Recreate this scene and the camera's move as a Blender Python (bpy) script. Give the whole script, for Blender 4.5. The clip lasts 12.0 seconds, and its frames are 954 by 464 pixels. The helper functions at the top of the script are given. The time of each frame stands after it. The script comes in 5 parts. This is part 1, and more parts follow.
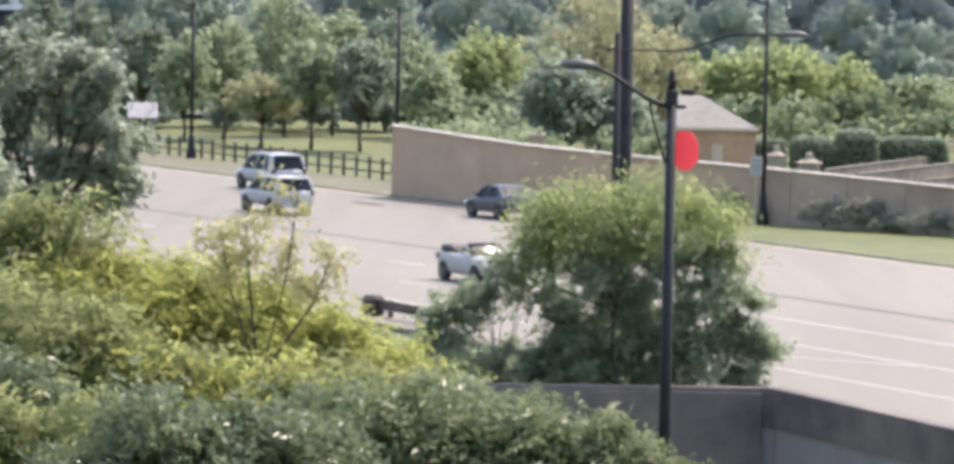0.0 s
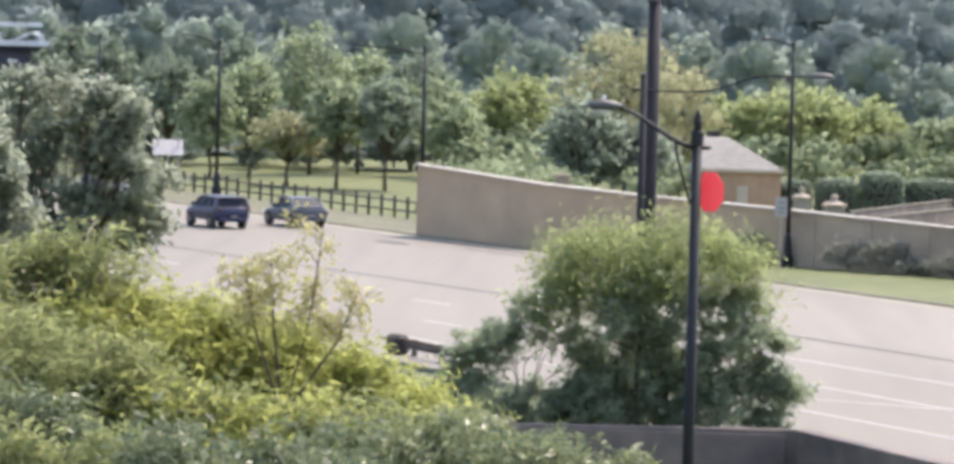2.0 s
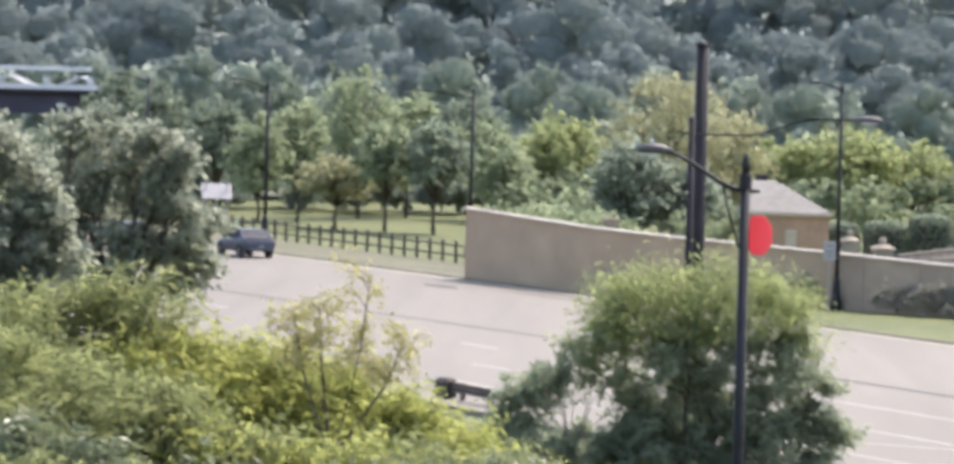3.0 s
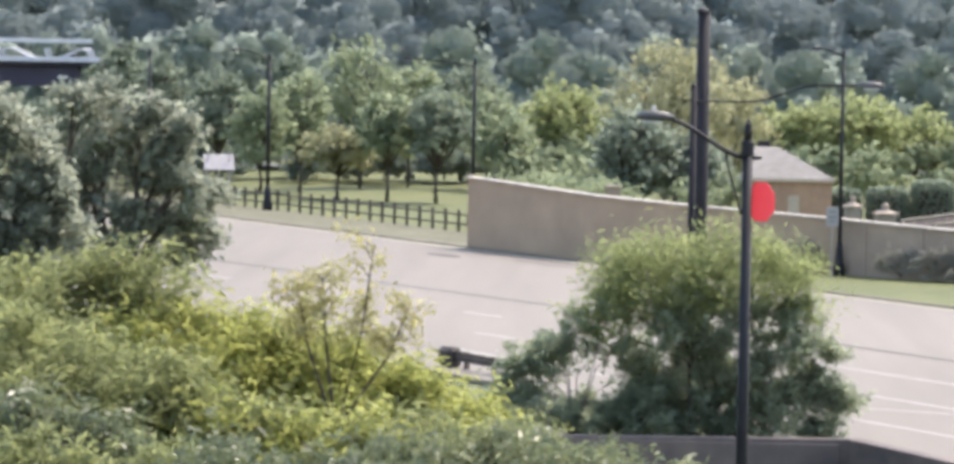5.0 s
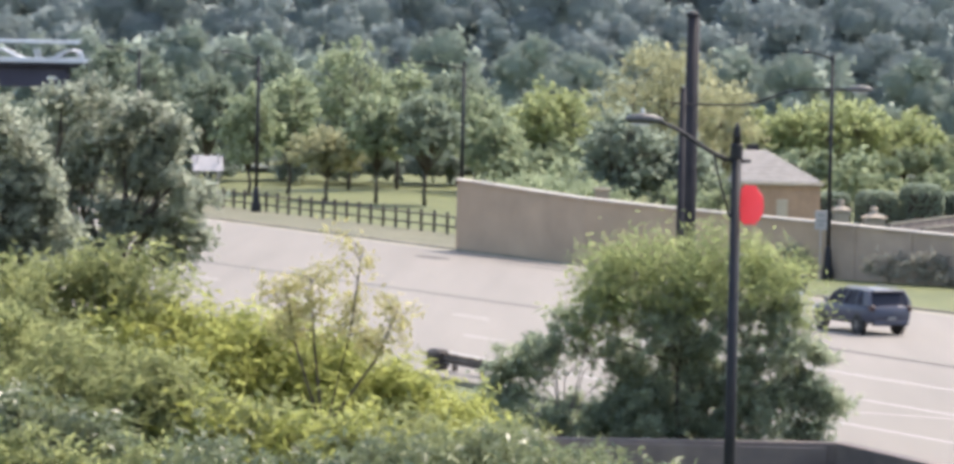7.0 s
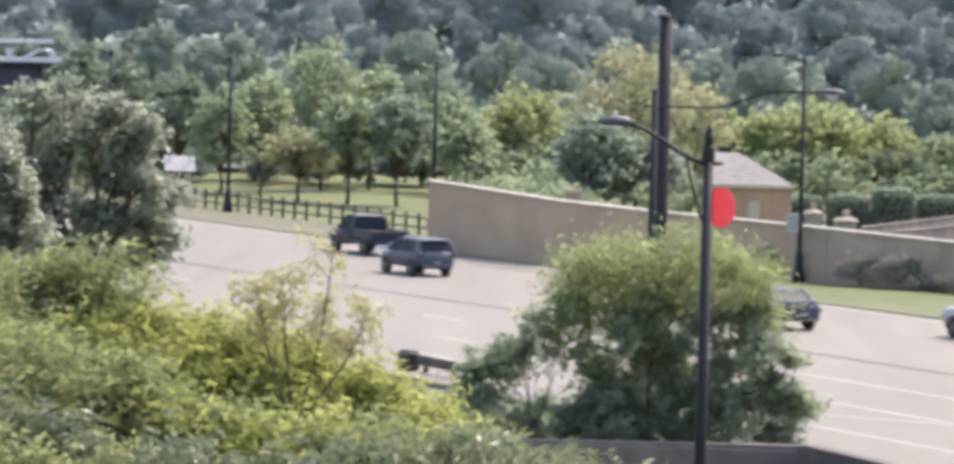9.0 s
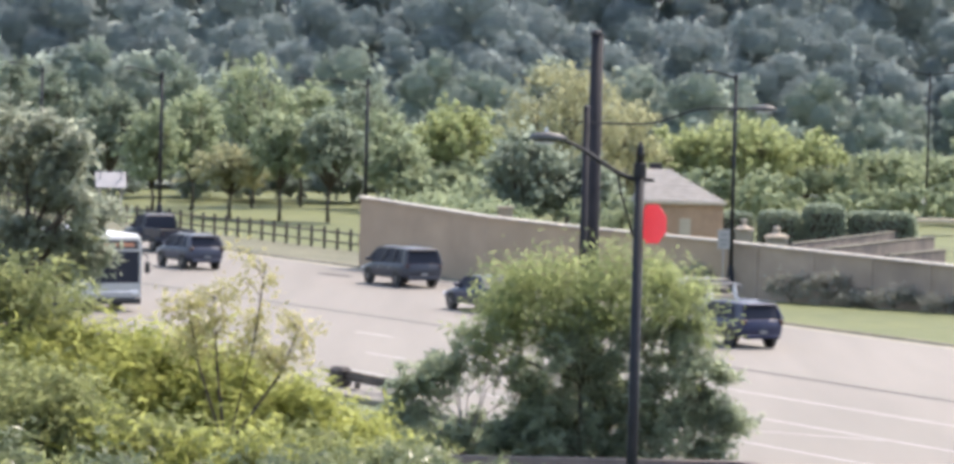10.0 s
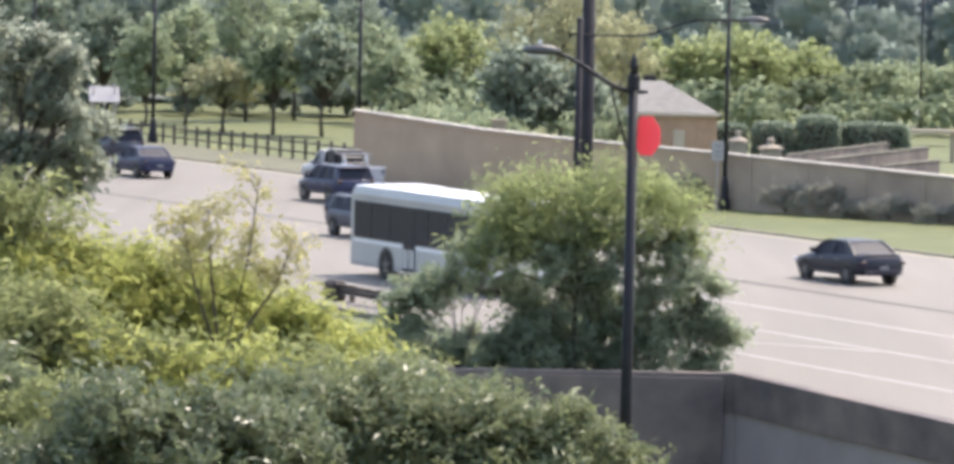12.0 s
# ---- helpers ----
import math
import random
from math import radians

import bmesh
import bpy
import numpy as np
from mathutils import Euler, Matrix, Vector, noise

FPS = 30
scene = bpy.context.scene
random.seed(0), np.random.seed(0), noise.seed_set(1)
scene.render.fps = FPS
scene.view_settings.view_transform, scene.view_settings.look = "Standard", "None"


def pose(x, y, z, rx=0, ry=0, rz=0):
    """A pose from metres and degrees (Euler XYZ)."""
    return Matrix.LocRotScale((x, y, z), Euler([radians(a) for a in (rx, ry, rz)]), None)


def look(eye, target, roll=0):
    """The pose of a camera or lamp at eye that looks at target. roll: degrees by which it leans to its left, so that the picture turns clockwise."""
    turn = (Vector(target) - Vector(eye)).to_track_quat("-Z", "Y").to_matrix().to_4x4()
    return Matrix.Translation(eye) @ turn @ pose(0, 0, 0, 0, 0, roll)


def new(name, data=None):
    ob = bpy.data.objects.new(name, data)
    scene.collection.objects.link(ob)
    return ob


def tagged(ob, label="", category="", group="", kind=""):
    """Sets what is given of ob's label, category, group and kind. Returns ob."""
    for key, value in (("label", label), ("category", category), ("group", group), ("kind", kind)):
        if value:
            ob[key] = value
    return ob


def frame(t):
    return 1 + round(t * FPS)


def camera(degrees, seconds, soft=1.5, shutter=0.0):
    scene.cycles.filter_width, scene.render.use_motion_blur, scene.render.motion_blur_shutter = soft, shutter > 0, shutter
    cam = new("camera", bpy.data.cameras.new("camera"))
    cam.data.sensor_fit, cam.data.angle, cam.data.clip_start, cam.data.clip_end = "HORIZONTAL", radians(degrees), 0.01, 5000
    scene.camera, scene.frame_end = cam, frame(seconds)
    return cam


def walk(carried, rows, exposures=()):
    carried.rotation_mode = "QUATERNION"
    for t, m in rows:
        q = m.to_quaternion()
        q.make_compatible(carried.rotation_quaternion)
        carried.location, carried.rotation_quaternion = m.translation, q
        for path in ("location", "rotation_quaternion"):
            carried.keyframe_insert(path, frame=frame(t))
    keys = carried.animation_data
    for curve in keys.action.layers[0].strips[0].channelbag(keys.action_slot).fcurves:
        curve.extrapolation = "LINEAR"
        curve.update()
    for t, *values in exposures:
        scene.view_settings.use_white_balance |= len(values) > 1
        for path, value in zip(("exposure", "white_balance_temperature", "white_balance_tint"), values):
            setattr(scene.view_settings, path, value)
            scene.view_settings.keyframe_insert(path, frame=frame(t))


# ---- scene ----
EYE = 10.5
cam = camera(12.5, 12.0, soft=3.85, shutter=0.3)
# seconds, yaw, pitch, roll: a long lens held by hand at a third-floor window
TURNS = [
    (0, 0.494, -3.325, 1.125),
    (0.5, 0.809, -2.953, 0.826),
    (1, 1.126, -3.226, 0.936),
    (1.5, 0.898, -3.033, 1.326),
    (2, 0.830, -2.812, 1.526),
    (2.5, 0.956, -3.028, 1.507),
    (3, 1.480, -2.255, 1.469),
    (3.2, 1.845, -2.070, 1.350),
    (4.8, 1.500, -2.620, 1.020),
    (5, 1.507, -2.667, 0.993),
    (5.5, 1.460, -2.655, 0.994),
    (6, 1.380, -2.617, 0.904),
    (6.5, 1.230, -2.724, 0.879),
    (7, 1.358, -2.634, 1.199),
    (7.2, 1.580, -2.666, 1.193),
    (8.8, 1.480, -2.648, 1.305),
    (9, 0.985, -2.607, 1.477),
    (9.5, 0.155, -2.501, 1.681),
    (10, 0.090, -2.368, 1.502),
    (10.5, 0.090, -2.271, 0.982),
    (11, 0.113, -2.369, 0.980),
    (11.5, 0.126, -3.126, 1.110),
    (12, -0.015, -3.514, 1.244),
]
walk(cam, [(t, pose(0, 0, EYE, 90 + pitch, 0, yaw) @ pose(0, 0, 0, 0, 0, roll)) for t, yaw, pitch, roll in TURNS],
     exposures=[(0, 1.46, 6680, 14), (12, 1.46, 6680, 14)])

# ---- light ----
SUN_EL, SUN_AZ = 57.0, 46.0   # azimuth from +x towards +y
world = bpy.data.worlds.new("sky")
scene.world = world
world.use_nodes = True
wn = world.node_tree
sky = wn.nodes.new("ShaderNodeTexSky")
sky.sky_type, sky.sun_disc = "NISHITA", False
sky.sun_elevation, sky.sun_rotation = radians(SUN_EL), radians(90 - SUN_AZ)
sky.air_density, sky.dust_density = 1.2, 2.5
wn.links.new(sky.outputs[0], wn.nodes["Background"].inputs[0])
wn.nodes["Background"].inputs[1].default_value = 0.15
sun = new("sun", bpy.data.lights.new("sun", "SUN"))
sun.data.energy, sun.data.angle, sun.data.color = 2.0, radians(0.6), (1.0, 0.93, 0.82)
sv = Vector((math.cos(radians(SUN_EL)) * math.cos(radians(SUN_AZ)), math.cos(radians(SUN_EL)) * math.sin(radians(SUN_AZ)), math.sin(radians(SUN_EL))))
sun.matrix_basis = look(sv * 300, (0, 0, 0))


# ---- materials ----
def material(name, color, rough=0.7, metal=0.0, dark=None, scale=4.0, detail=5.0, bump=0.0, bump_scale=30.0, stretch=None, coat=0.0, spec=None):
    m = bpy.data.materials.new(name)
    m.use_nodes = True
    nt = m.node_tree
    b = nt.nodes["Principled BSDF"]
    b.inputs["Base Color"].default_value = (*color, 1)
    b.inputs["Roughness"].default_value = rough
    b.inputs["Metallic"].default_value = metal
    b.inputs["Coat Weight"].default_value = coat
    b.inputs["Coat Roughness"].default_value = 0.08
    if spec is not None:
        b.inputs["Specular IOR Level"].default_value = spec
    if dark or bump:
        tc = nt.nodes.new("ShaderNodeTexCoord")
        mp = nt.nodes.new("ShaderNodeMapping")
        nt.links.new(tc.outputs["Object"], mp.inputs[0])
        if stretch:
            mp.inputs["Rotation"].default_value = (0, 0, radians(stretch[3]))
            mp.inputs["Scale"].default_value = stretch[:3]
    if dark:
        big, fine = nt.nodes.new("ShaderNodeTexNoise"), nt.nodes.new("ShaderNodeTexNoise")
        for node, sc in ((big, scale * 0.17), (fine, scale)):
            node.inputs["Scale"].default_value, node.inputs["Detail"].default_value = sc, detail
            nt.links.new(mp.outputs[0], node.inputs["Vector"])
        add = nt.nodes.new("ShaderNodeMath")
        add.operation = "ADD"
        nt.links.new(big.outputs["Fac"], add.inputs[0])
        nt.links.new(fine.outputs["Fac"], add.inputs[1])
        ramp = nt.nodes.new("ShaderNodeValToRGB")
        ramp.color_ramp.elements[0].position, ramp.color_ramp.elements[1].position = 0.36, 0.62
        ramp.color_ramp.elements[0].color, ramp.color_ramp.elements[1].color = (*dark, 1), (*color, 1)
        half = nt.nodes.new("ShaderNodeMath")
        half.operation = "MULTIPLY"
        half.inputs[1].default_value = 0.5
        nt.links.new(add.outputs[0], half.inputs[0])
        nt.links.new(half.outputs[0], ramp.inputs[0])
        nt.links.new(ramp.outputs[0], b.inputs["Base Color"])
    if bump:
        bn, bp = nt.nodes.new("ShaderNodeTexNoise"), nt.nodes.new("ShaderNodeBump")
        bn.inputs["Scale"].default_value = bump_scale
        nt.links.new(mp.outputs[0], bn.inputs["Vector"])
        bp.inputs["Strength"].default_value, bp.inputs["Distance"].default_value = bump, 0.02
        nt.links.new(bn.outputs["Fac"], bp.inputs["Height"])
        nt.links.new(bp.outputs[0], b.inputs["Normal"])
    return m


def leaf_material(name, low, high, glow=0.35, rough=0.5, spread=0.5, speckle=0.45, gloss=0.15, relief=0.0):
    """Leaves: each one its own tone between low and high, light passing through them."""
    m = bpy.data.materials.new(name)
    m.use_nodes = True
    nt = m.node_tree
    b, out = nt.nodes["Principled BSDF"], nt.nodes["Material Output"]
    geo, ramp = nt.nodes.new("ShaderNodeNewGeometry"), nt.nodes.new("ShaderNodeValToRGB")
    ramp.color_ramp.elements[0].color, ramp.color_ramp.elements[1].color = (*low, 1), (*high, 1)
    tc, nz = nt.nodes.new("ShaderNodeTexCoord"), nt.nodes.new("ShaderNodeTexNoise")
    nz.inputs["Scale"].default_value = spread
    nt.links.new(tc.outputs["Object"], nz.inputs["Vector"])
    mix = nt.nodes.new("ShaderNodeMath")
    mix.operation, mix.inputs[1].default_value = "MULTIPLY_ADD", speckle
    sub = nt.nodes.new("ShaderNodeMath")
    sub.operation, sub.inputs[1].default_value = "MULTIPLY", 1.0 - speckle
    nt.links.new(geo.outputs["Random Per Island"], mix.inputs[0])
    nt.links.new(nz.outputs["Fac"], sub.inputs[0])
    nt.links.new(sub.outputs[0], mix.inputs[2])
    nt.links.new(mix.outputs[0], ramp.inputs[0])
    nt.links.new(ramp.outputs[0], b.inputs["Base Color"])
    b.inputs["Roughness"].default_value = rough
    b.inputs["Specular IOR Level"].default_value = gloss
    tr, ms = nt.nodes.new("ShaderNodeBsdfTranslucent"), nt.nodes.new("ShaderNodeMixShader")
    nt.links.new(ramp.outputs[0], tr.inputs[0])
    ms.inputs[0].default_value = glow
    nt.links.new(b.outputs[0], ms.inputs[1])
    if relief:
        # leafy relief on crowns too far off for single leaves
        rn, bp = nt.nodes.new("ShaderNodeTexNoise"), nt.nodes.new("ShaderNodeBump")
        rn.inputs["Scale"].default_value, rn.inputs["Detail"].default_value, rn.inputs["Roughness"].default_value = 0.9, 5.0, 0.65
        nt.links.new(tc.outputs["Object"], rn.inputs["Vector"])
        bp.inputs["Strength"].default_value, bp.inputs["Distance"].default_value = 1.0, relief
        nt.links.new(rn.outputs["Fac"], bp.inputs["Height"])
        nt.links.new(bp.outputs[0], b.inputs["Normal"])
        nt.links.new(bp.outputs[0], tr.inputs["Normal"])
    nt.links.new(tr.outputs[0], ms.inputs[2])
    nt.links.new(ms.outputs[0], out.inputs[0])
    return m


def glow_material(name, color, strength):
    m = material(name, color, 0.4)
    b = m.node_tree.nodes["Principled BSDF"]
    b.inputs["Emission Color"].default_value, b.inputs["Emission Strength"].default_value = (*color, 1), strength
    return m


GRASS = material("grass", (0.118, 0.13, 0.042), 0.9, dark=(0.078, 0.092, 0.03), scale=0.8, bump=0.6, bump_scale=8)
DRY_GRASS = material("dry_verge", (0.15, 0.14, 0.085), 0.95, dark=(0.085, 0.085, 0.05), scale=2.2, bump=0.6, bump_scale=9)
LITTER = material("leaf_litter", (0.15, 0.165, 0.13), 0.95, dark=(0.10, 0.115, 0.095), scale=0.4)
CONCRETE = material("road_concrete", (0.193, 0.171, 0.145), 0.85, dark=(0.152, 0.135, 0.114), scale=0.5, bump=0.15, bump_scale=25, stretch=(1.0, 0.07, 1.0, -26.6))
KERB = material("kerb_concrete", (0.20, 0.18, 0.14), 0.9, dark=(0.12, 0.11, 0.08), scale=1.5, bump=0.2)
GUTTER = material("gutter_concrete", (0.31, 0.285, 0.215), 0.9, dark=(0.225, 0.205, 0.15), scale=1.2, bump=0.2)
JOINT = material("bitumen_joint", (0.034, 0.03, 0.028), 0.9, dark=(0.022, 0.019, 0.018), scale=3)
PAINT_WHITE = material("road_paint", (0.38, 0.36, 0.335), 0.7, dark=(0.27, 0.255, 0.24), scale=3)
ROAD_DARK = material("road_dark", (0.062, 0.055, 0.05), 0.9, dark=(0.035, 0.031, 0.03), scale=2)
WALL = material("wall_render", (0.455, 0.335, 0.232), 0.92, dark=(0.34, 0.25, 0.175), scale=0.5, bump=0.25, bump_scale=14)
WALL_GREY = material("wall_panel", (0.42, 0.325, 0.245), 0.92, dark=(0.26, 0.2, 0.158), scale=0.7, bump=0.25, bump_scale=14)
COPING = material("coping_stone", (0.52, 0.47, 0.40), 0.9, dark=(0.36, 0.32, 0.28), scale=1.5, bump=0.3)
PARAPET = material("parapet_concrete", (0.18, 0.145, 0.13), 0.92, dark=(0.07, 0.06, 0.064), scale=1.1, bump=0.3, bump_scale=18)
PARAPET_LIGHT = material("parapet_panel", (0.28, 0.245, 0.245), 0.9, dark=(0.2, 0.175, 0.18), scale=0.6, bump=0.2)
IRON = material("dark_iron", (0.024, 0.024, 0.029), 0.6, 0.2, dark=(0.015, 0.015, 0.018), scale=6, spec=0.3)
BROWN_STEEL = material("brown_steel", (0.034, 0.031, 0.035), 0.7, 0.1, dark=(0.022, 0.02, 0.023), scale=2, spec=0.2)
PURPLE_STEEL = material("purplish_steel", (0.075, 0.07, 0.095), 0.8, 0.0, dark=(0.05, 0.047, 0.065), scale=0.6, spec=0.2)
FENCE = material("fence_timber", (0.075, 0.062, 0.052), 0.85, dark=(0.04, 0.033, 0.03), scale=3)
BARK = material("bark", (0.10, 0.08, 0.06), 0.95, dark=(0.05, 0.04, 0.03), scale=5, bump=0.8, bump_scale=12)
DEAD_TWIG = material("dead_twig", (0.34, 0.31, 0.29), 0.9, dark=(0.2, 0.18, 0.17), scale=6)
TWIG = material("twig", (0.10, 0.08, 0.055), 0.9, dark=(0.06, 0.045, 0.03), scale=6)
SLATE = material("roof_tiles", (0.34, 0.305, 0.27), 0.9, dark=(0.26, 0.235, 0.21), scale=2.5, bump=0.3)
BRICK = material("brick_wall", (0.43, 0.275, 0.175), 0.9, dark=(0.34, 0.215, 0.14), scale=3, bump=0.3)
CREAM = material("cream_paint", (0.50, 0.41, 0.30), 0.7, dark=(0.42, 0.34, 0.25), scale=3)
STONE = material("garden_stone", (0.36, 0.3, 0.235), 0.9, dark=(0.25, 0.21, 0.165), scale=3, bump=0.3)
SIGN_WHITE = material("sign_white", (0.72, 0.73, 0.74), 0.5, dark=(0.62, 0.63, 0.64), scale=2)
SIGN_GREY = material("sign_grey", (0.36, 0.335, 0.33), 0.5, dark=(0.29, 0.275, 0.27), scale=4)
STEEL = material("galvanised_steel", (0.62, 0.63, 0.66), 0.45, 0.4, dark=(0.5, 0.5, 0.53), scale=2)
RUST = material("weathered_steel", (0.17, 0.135, 0.11), 0.85, 0.1, dark=(0.06, 0.048, 0.04), scale=5)
TERMINAL = material("terminal_rubber", (0.07, 0.055, 0.048), 0.85, dark=(0.028, 0.024, 0.022), scale=4)
BLACK_RUBBER = material("black_rubber", (0.02, 0.02, 0.021), 0.85, dark=(0.012, 0.012, 0.012), scale=6)
RIM = material("alloy_rim", (0.16, 0.16, 0.17), 0.4, 0.7)
GLASS = material("dark_glass", (0.026, 0.028, 0.04), 0.5, 0.0, spec=0.1)
BUS_GLASS = material("bus_glass", (0.03, 0.033, 0.045), 0.35, 0.0, dark=(0.02, 0.022, 0.032), scale=0.8, spec=0.12)
GLINT = material("windscreen_glass", (0.03, 0.035, 0.04), 0.22, spec=0.8)
TRIM_BLACK = material("black_trim", (0.02, 0.02, 0.022), 0.55)
LAMP_RED = material("tail_lens", (0.035, 0.008, 0.01), 0.4)
LAMP_CLEAR = material("head_lens", (0.75, 0.76, 0.78), 0.12, 0.2)
PLATE = material("plate", (0.2, 0.2, 0.2), 0.6)
LAMP_GREY = material("lamp_grey", (0.1, 0.1, 0.098), 0.5, 0.2, dark=(0.06, 0.06, 0.06), scale=4)
LENS = material("lamp_lens", (0.55, 0.56, 0.58), 0.3)

SIGN_RED = leaf_material("sign_red", (0.80, 0.17, 0.20), (0.88, 0.22, 0.25), 0.5, spread=3.0)
# haze put into the colour: far leaves paled and turned blue-grey
LEAF_FAR_HAZY = leaf_material("leaf_far_hazy", (0.32, 0.38, 0.34), (0.46, 0.515, 0.43), 0.74, spread=0.12, speckle=0.2, gloss=0.0, relief=1.1)
LEAF_HILL_HAZY = leaf_material("leaf_hill_hazy", (0.315, 0.366, 0.365), (0.395, 0.446, 0.425), 0.76, spread=0.09, speckle=0.15, gloss=0.0, relief=1.3)
# LEAF_MID and LEAF_LIME tones greyed a little for haze too
LEAF_MID = leaf_material("leaf_mid", (0.25, 0.295, 0.2), (0.43, 0.48, 0.3), 0.68, spread=0.25, speckle=0.2, gloss=0.05)
LEAF_DARK = leaf_material("leaf_dark", (0.17, 0.21, 0.17), (0.32, 0.37, 0.27), 0.66, spread=0.3, speckle=0.3, gloss=0.1)
LEAF_SAGE = leaf_material("leaf_sage", (0.23, 0.27, 0.22), (0.36, 0.41, 0.325), 0.68, spread=0.3, speckle=0.25, gloss=0.05)
LEAF_LIME = leaf_material("leaf_lime", (0.31, 0.35, 0.17), (0.46, 0.5, 0.27), 0.7, spread=0.3, speckle=0.2, gloss=0.05)
LEAF_YELLOW = leaf_material("leaf_yellow", (0.3, 0.305, 0.18), (0.45, 0.445, 0.28), 0.66, spread=0.3, speckle=0.2, gloss=0.05)
LEAF_OLIVE = leaf_material("leaf_olive", (0.215, 0.24, 0.19), (0.45, 0.48, 0.375), 0.7, rough=0.45, spread=0.5, gloss=0.3)
LEAF_DRY = leaf_material("leaf_dry", (0.23, 0.225, 0.18), (0.38, 0.37, 0.31), 0.45, spread=0.6)
LEAF_WILLOW = leaf_material("leaf_willow", (0.29, 0.315, 0.1), (0.47, 0.495, 0.175), 0.7, rough=0.5, spread=0.6)
LEAF_BUSH = leaf_material("leaf_bush", (0.09, 0.115, 0.07), (0.27, 0.31, 0.17), 0.5, rough=0.35, spread=0.6, gloss=0.6)
LEAF_BANK = leaf_material("leaf_bank", (0.16, 0.185, 0.082), (0.39, 0.42, 0.195), 0.66, rough=0.5, spread=0.5, speckle=0.5, gloss=0.2)
LEAF_BLUE = leaf_material("leaf_blue_green", (0.2, 0.245, 0.175), (0.48, 0.53, 0.36), 0.66, rough=0.4, spread=0.9, gloss=0.35)
LEAF_FEATHER = leaf_material("leaf_feather", (0.22, 0.26, 0.125), (0.44, 0.49, 0.225), 0.68, rough=0.5, spread=0.6, speckle=0.3, gloss=0.15)
LEAF_GLOSSY = leaf_material("leaf_glossy", (0.07, 0.09, 0.045), (0.34, 0.375, 0.2), 0.45, rough=0.35, spread=0.7, gloss=0.3)
LEAF_SAP = leaf_material("leaf_sapling", (0.36, 0.335, 0.15), (0.6, 0.56, 0.28), 0.6, spread=0.8)

# ---- road axes: n across the road from the camera, e along it, away and to the left ----
NX, NY = 0.894, 0.447


def at(n, u, z=0.0):
    return Vector((NX * n - NY * u, NY * n + NX * u, z))


ROAD_ANGLE = math.degrees(math.atan2(NX, -NY))


# ---- mesh helpers ----
def mesh_object(name, bm, mat, parent=None, label="", smooth=False):
    me = bpy.data.meshes.new(name)
    bm.normal_update()
    bm.to_mesh(me)
    bm.free()
    me.materials.append(mat)
    if smooth:
        me.polygons.foreach_set("use_smooth", [True] * len(me.polygons))
    ob = new(name, me)
    if parent is not None:
        ob.parent = parent
    if label:
        ob["label"] = label
    return ob


part = mesh_object


def thing(name, m, label, category, group="", kind=""):
    ob = new(name)
    ob.matrix_basis = m
    return tagged(ob, label, category, group, kind)


def add_box(bm, x0, x1, y0, y1, z0, z1, bevel=0.0, m=None):
    vs = [bm.verts.new((x, y, z)) for x in (x0, x1) for y in (y0, y1) for z in (z0, z1)]
    fs = [bm.faces.new([vs[i] for i in f]) for f in ((0, 1, 3, 2), (4, 6, 7, 5), (0, 4, 5, 1), (2, 3, 7, 6), (0, 2, 6, 4), (1, 5, 7, 3))]
    if bevel:
        es = list({e for f in fs for e in f.edges})
        r = bmesh.ops.bevel(bm, geom=es, offset=bevel, segments=1, affect="EDGES", profile=0.5)
        vs = list({v for f in r["faces"] for v in f.verts} | {v for v in vs if v.is_valid})
    if m is not None:
        bmesh.ops.transform(bm, matrix=m, verts=vs)
    return vs


def box(x0, x1, y0, y1, z0, z1, bevel=0.0, m=None):
    bm = bmesh.new()
    add_box(bm, x0, x1, y0, y1, z0, z1, bevel, m)
    return bm


def add_tube(bm, pts, radii, sides=8, cap=True):
    pts = [Vector(p) for p in pts]
    rings = []
    for i, p in enumerate(pts):
        d = (pts[min(i + 1, len(pts) - 1)] - pts[max(i - 1, 0)]).normalized()
        a = d.orthogonal().normalized() if abs(d.z) > 0.99 else d.cross(Vector((0, 0, 1))).normalized()
        b = d.cross(a)
        r = radii[i] if hasattr(radii, "__len__") else radii
        rings.append([bm.verts.new(p + r * (math.cos(2 * math.pi * k / sides) * a + math.sin(2 * math.pi * k / sides) * b)) for k in range(sides)])
    for ra, rb in zip(rings, rings[1:]):
        for k in range(sides):
            bm.faces.new((ra[k], ra[(k + 1) % sides], rb[(k + 1) % sides], rb[k]))
    if cap:
        bm.faces.new(rings[0][::-1])
        bm.faces.new(rings[-1])


def tube(pts, radii, sides=8):
    bm = bmesh.new()
    add_tube(bm, pts, radii, sides)
    return bm


def add_loft(bm, sections):
    """Closed sections of equal count, joined in a row, ends filled."""
    rings = [[bm.verts.new(p) for p in s] for s in sections]
    k = len(rings[0])
    for a, b in zip(rings, rings[1:]):
        for i in range(k):
            bm.faces.new((a[i], a[(i + 1) % k], b[(i + 1) % k], b[i]))
    bm.faces.new(rings[0][::-1])
    bm.faces.new(rings[-1])
    bmesh.ops.recalc_face_normals(bm, faces=bm.faces)


